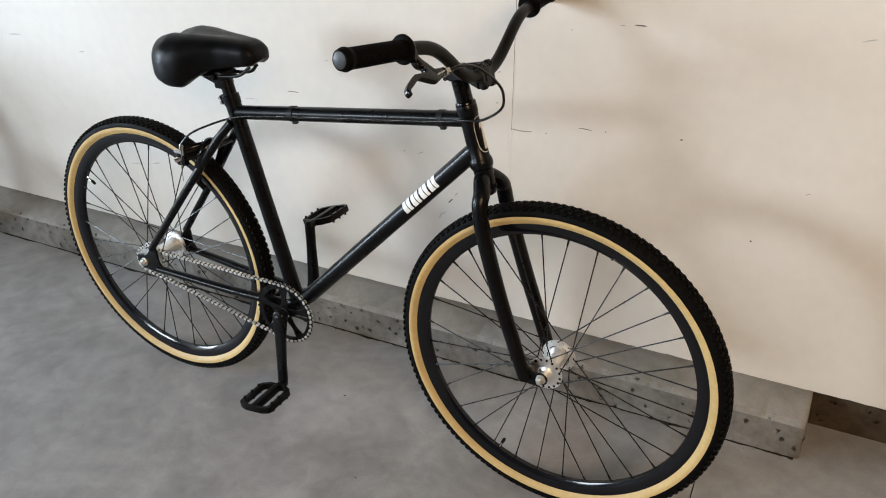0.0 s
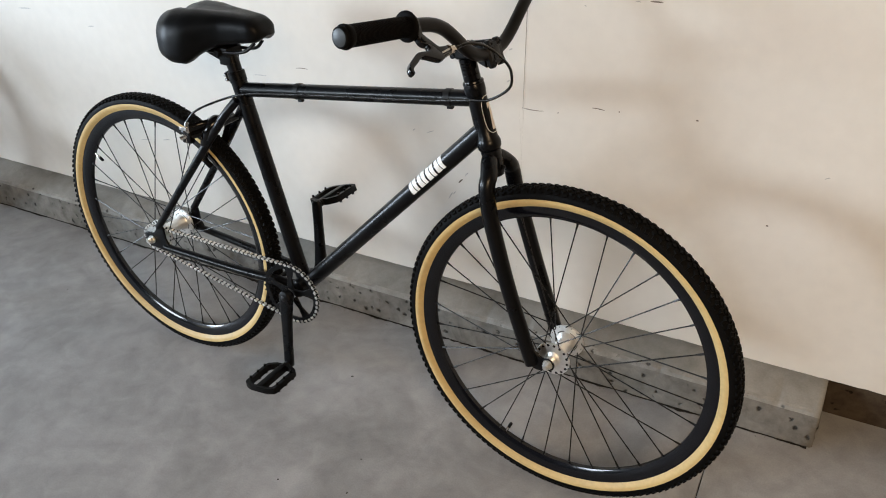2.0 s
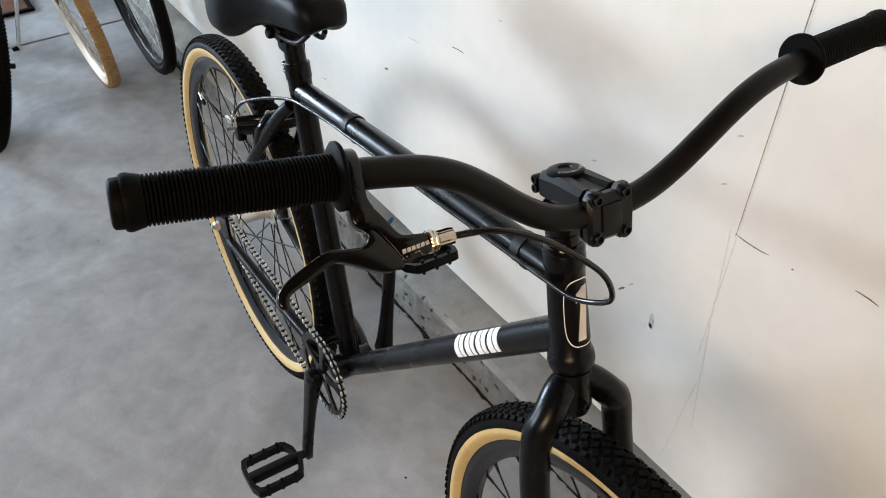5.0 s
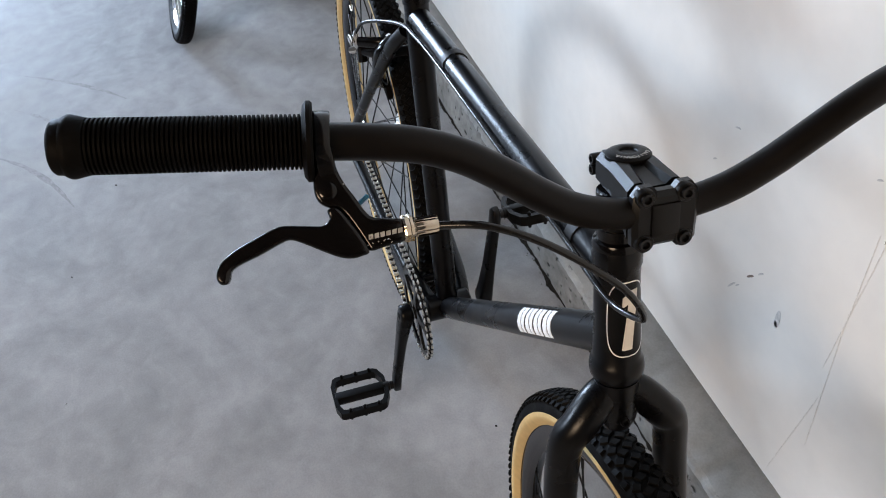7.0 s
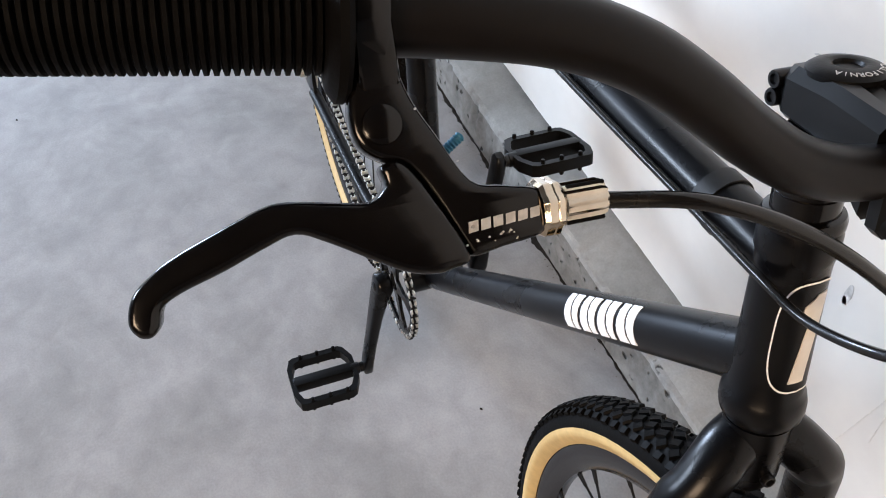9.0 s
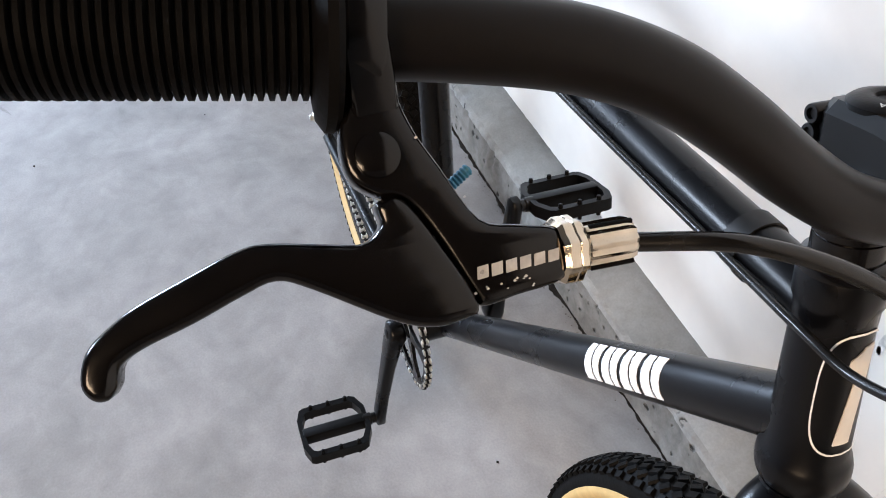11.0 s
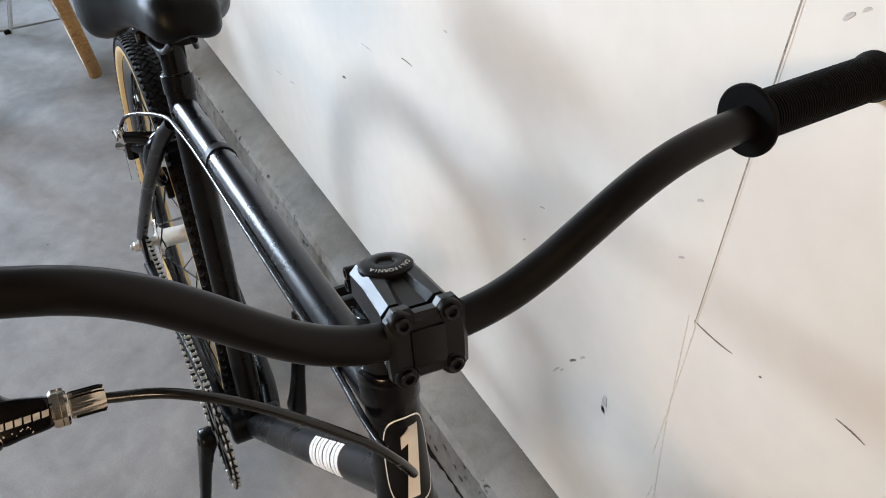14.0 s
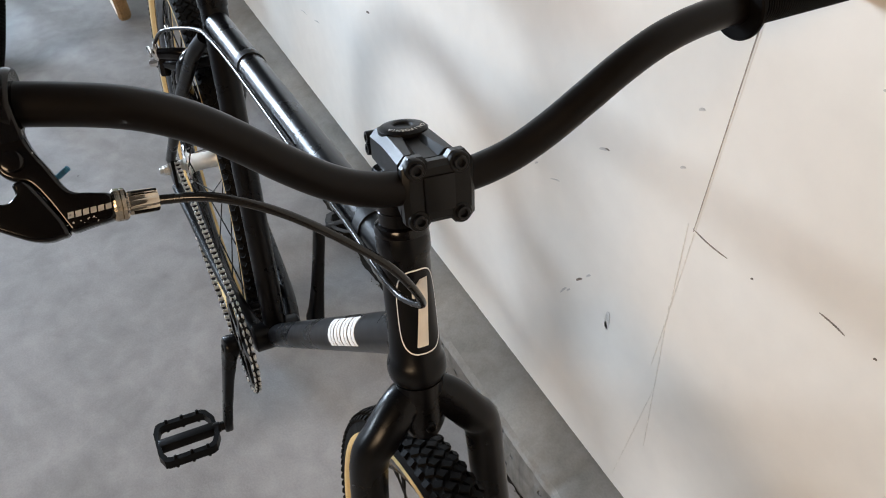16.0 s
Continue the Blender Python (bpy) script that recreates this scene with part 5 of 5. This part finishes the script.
for k in range(6):
    x = 15.4 + 3.45 * k
    q = [(x, 32.6 + 0.05 * k), (x + 2.7, 32.5 + 0.05 * k), (x + 3.3, 29.6 + 0.1 * k), (x + 0.6, 29.7 + 0.1 * k)]
    part("ink_bar", plate(mm(q), 0.0024, 0.0027), GREYINK, lever, "worn silver ink bar", smooth=False)
rnd = random.Random(4)
for k in range(16):
    x, y = rnd.uniform(13, 30), rnd.uniform(34.3, 37.2)
    if rnd.random() < 0.3:
        x, y = rnd.choice([(9.3, -2), (12, 3), (17, 13.5), (13.6, 33), (15, 35)])
    r = rnd.uniform(0.15, 0.45)
    q = [(x - r, y), (x, y + r * 0.8), (x + r * 1.4, y + 0.1), (x + 0.2, y - r)]
    part("paint_chip", plate(mm(q), 0.0024, 0.00265), GREYINK, lever, smooth=False)

# ---------------------------------------------------------------- other bicycles further back
def parked(name, label, at, yaw, lean):
    m = Matrix.Translation(at) @ Matrix.Rotation(radians(yaw), 4, "Z") @ Matrix.Rotation(radians(lean), 4, "X")
    return thing(name, label, "bicycle", m)


cruiser = parked("cruiser_bicycle", "pale green cruiser bicycle with wide tan tyres on the floor", (-2.252, 1.588, 0), 0.5, 7.5)
wheel_of("front_wheel", cruiser, pose(0, 0, 0.33), "wide tan tyred front wheel", 0.33, 0.0190, PALE, PALE, 28, 0.03, DARKSTEEL, SPOKE_SILVER, TAN, TAN, 90, 150, 0.02)
bm = bmesh.new()
rings = []
for k in range(25):
    a = radians(28 + 120 * k / 24)
    ring = []
    for j in range(9):
        b = radians(-80 + 160 * j / 8)
        r = 0.338 + 0.016 * math.cos(b)
        ring.append(bm.verts.new((r * math.cos(a), 0.036 * math.sin(b), 0.33 + r * math.sin(a))))
    rings.append(ring)
for a, b in zip(rings, rings[1:]):
    for j in range(8):
        bm.faces.new((a[j], a[j + 1], b[j + 1], b[j]))
bmesh.ops.solidify(bm, geom=bm.faces[:], thickness=0.002)
part("fender", bm, GREEN, cruiser, "pale green enamelled mudguard")
for s in (-1, 1):
    part("fork_blade", tube(spline([(0.0, s * 0.055, 0.33), (-0.03, s * 0.055, 0.45), (-0.12, s * 0.05, 0.70)], 5), 0.012, 12), GREEN, cruiser)
    part("fender_stay", tube([(0.0, s * 0.052, 0.33), (0.20, s * 0.036, 0.60)], 0.0025, 6), SILVER, cruiser)
part("head_tube", tube([(-0.12, 0, 0.70), (-0.17, 0, 0.86)], 0.02, 16), GREEN, cruiser)
part("down_tube", tube(spline([(-0.13, 0, 0.73), (-0.40, 0, 0.50), (-0.62, 0, 0.30)], 6), 0.018, 14), GREEN, cruiser)
wheel_of("rear_wheel", cruiser, pose(-1.10, 0, 0.33), "wide tan tyred rear wheel", 0.33, 0.0190, PALE, PALE, 28, 0.03, DARKSTEEL, SPOKE_SILVER, TAN, TAN, 90, 150, 0.02)
part("top_tube", tube(spline([(-0.15, 0, 0.80), (-0.45, 0, 0.68), (-0.75, 0, 0.62)], 6), 0.016, 14), GREEN, cruiser)
part("seat_tube", tube([(-0.62, 0, 0.30), (-0.76, 0, 0.70)], 0.016, 14), GREEN, cruiser)
for s in (-1, 1):
    part("chain_stay", tube([(-0.62, s * 0.03, 0.30), (-1.10, s * 0.06, 0.33)], 0.01, 10), GREEN, cruiser)
    part("seat_stay", tube([(-0.74, s * 0.02, 0.62), (-1.10, s * 0.06, 0.33)], 0.008, 10), GREEN, cruiser)
part("kickstand", tube(spline([(-0.405, -0.070, 0.31), (-0.410, -0.130, 0.16), (-0.415, -0.190, 0.020)], 5), 0.0075, 10), SILVER, cruiser, "silver kickstand")
part("kickstand_foot", tube([(-0.415, -0.188, 0.028), (-0.413, -0.208, 0.026)], 0.011, 10), RUBBER, cruiser)

city = parked("city_bicycle", "black bicycle with thin dark tyres parked by the wall", (-2.235, 1.765, 0), -0.5, 3.5)
wheel_of("front_wheel", city, pose(0, 0, 0.34), "dark spoked front wheel", 0.34, 0.020, RUBBER, DARKSTEEL, 28, 0.02, DARKSTEEL, SPOKE_SILVER, RUBBER, RUBBER, 90, 0, 0.018)
wheel_of("rear_wheel", city, pose(-1.04, 0, 0.34), "dark spoked rear wheel", 0.34, 0.020, RUBBER, DARKSTEEL, 28, 0.02, DARKSTEEL, SPOKE_SILVER, RUBBER, RUBBER, 90, 0, 0.018)
for s in (-1, 1):
    part("fork_blade", tube(spline([(0.0, s * 0.05, 0.34), (-0.04, s * 0.05, 0.45), (-0.14, s * 0.04, 0.72)], 5), 0.012, 12), PAINT, city)
    part("chain_stay", tube([(-0.60, s * 0.03, 0.30), (-1.04, s * 0.06, 0.34)], 0.01, 10), PAINT, city)
    part("seat_stay", tube([(-0.74, s * 0.02, 0.72), (-1.04, s * 0.06, 0.34)], 0.008, 10), PAINT, city)
part("head_tube", tube([(-0.14, 0, 0.72), (-0.19, 0, 0.88)], 0.018, 16), PAINT, city)
part("down_tube", tube([(-0.15, 0, 0.75), (-0.60, 0, 0.30)], 0.017, 14), PAINT, city)
part("seat_tube", tube([(-0.60, 0, 0.30), (-0.77, 0, 0.85)], 0.015, 14), PAINT, city)
part("top_tube", tube([(-0.18, 0, 0.84), (-0.75, 0, 0.80)], 0.015, 14), PAINT, city)

kids = parked("child_bicycle", "teal child's bicycle with a black tyre and silver rim", (-2.050, 1.160, 0), 0, -19)
for nm, x in (("front_wheel", 0.0), ("rear_wheel", -0.76)):
    wheel_of(nm, kids, pose(x, 0, 0.257), "small spoked wheel with silver rim", 0.257, 0.021, RUBBER, SILVER, 20, 0.02, DARKSTEEL, SPOKE_SILVER, RUBBER, RUBBER, 90, 150, 0.020)
for s in (-1, 1):
    part("fork_blade", tube(spline([(0.0, s * 0.05, 0.257), (-0.04, s * 0.05, 0.35), (-0.10, s * 0.04, 0.50)], 5), 0.012, 12), TEAL, kids)
    part("chain_stay", tube([(-0.40, s * 0.03, 0.24), (-0.76, s * 0.05, 0.257)], 0.01, 10), TEAL, kids)
    part("seat_stay", tube([(-0.48, s * 0.02, 0.46), (-0.76, s * 0.05, 0.257)], 0.008, 10), TEAL, kids)
    part("axle_peg", tube([(0, s * 0.05, 0.257), (0, s * 0.080, 0.257)], 0.008, 12), PLASTIC, kids)
part("head_tube", tube([(-0.10, 0, 0.52), (-0.13, 0, 0.64)], 0.018, 16), TEAL, kids)
part("down_tube", tube([(-0.11, 0, 0.55), (-0.40, 0, 0.24)], 0.018, 14), TEAL, kids)
part("seat_tube", tube([(-0.40, 0, 0.24), (-0.50, 0, 0.52)], 0.015, 14), TEAL, kids)
part("top_tube", tube([(-0.12, 0, 0.60), (-0.49, 0, 0.48)], 0.015, 14), TEAL, kids)

mat = thing("floor_mat", "reddish brown floor mat with a dark bound edge on concrete", "mat", Matrix.Translation((-3.30, 1.10, 0)))
part("pile", box(0, 0, 0.006, 0.60, 0.82, 0.012, 0.004), MAT_PILE, mat)
for cx, cy, sx, sy in ((0.31, 0, 0.020, 0.86), (-0.31, 0, 0.020, 0.86), (0, 0.42, 0.60, 0.020), (0, -0.42, 0.60, 0.020)):
    part("bound_edge", box(cx, cy, 0.007, sx, sy, 0.014, 0.005), RUBBER, mat, "dark bound edge")
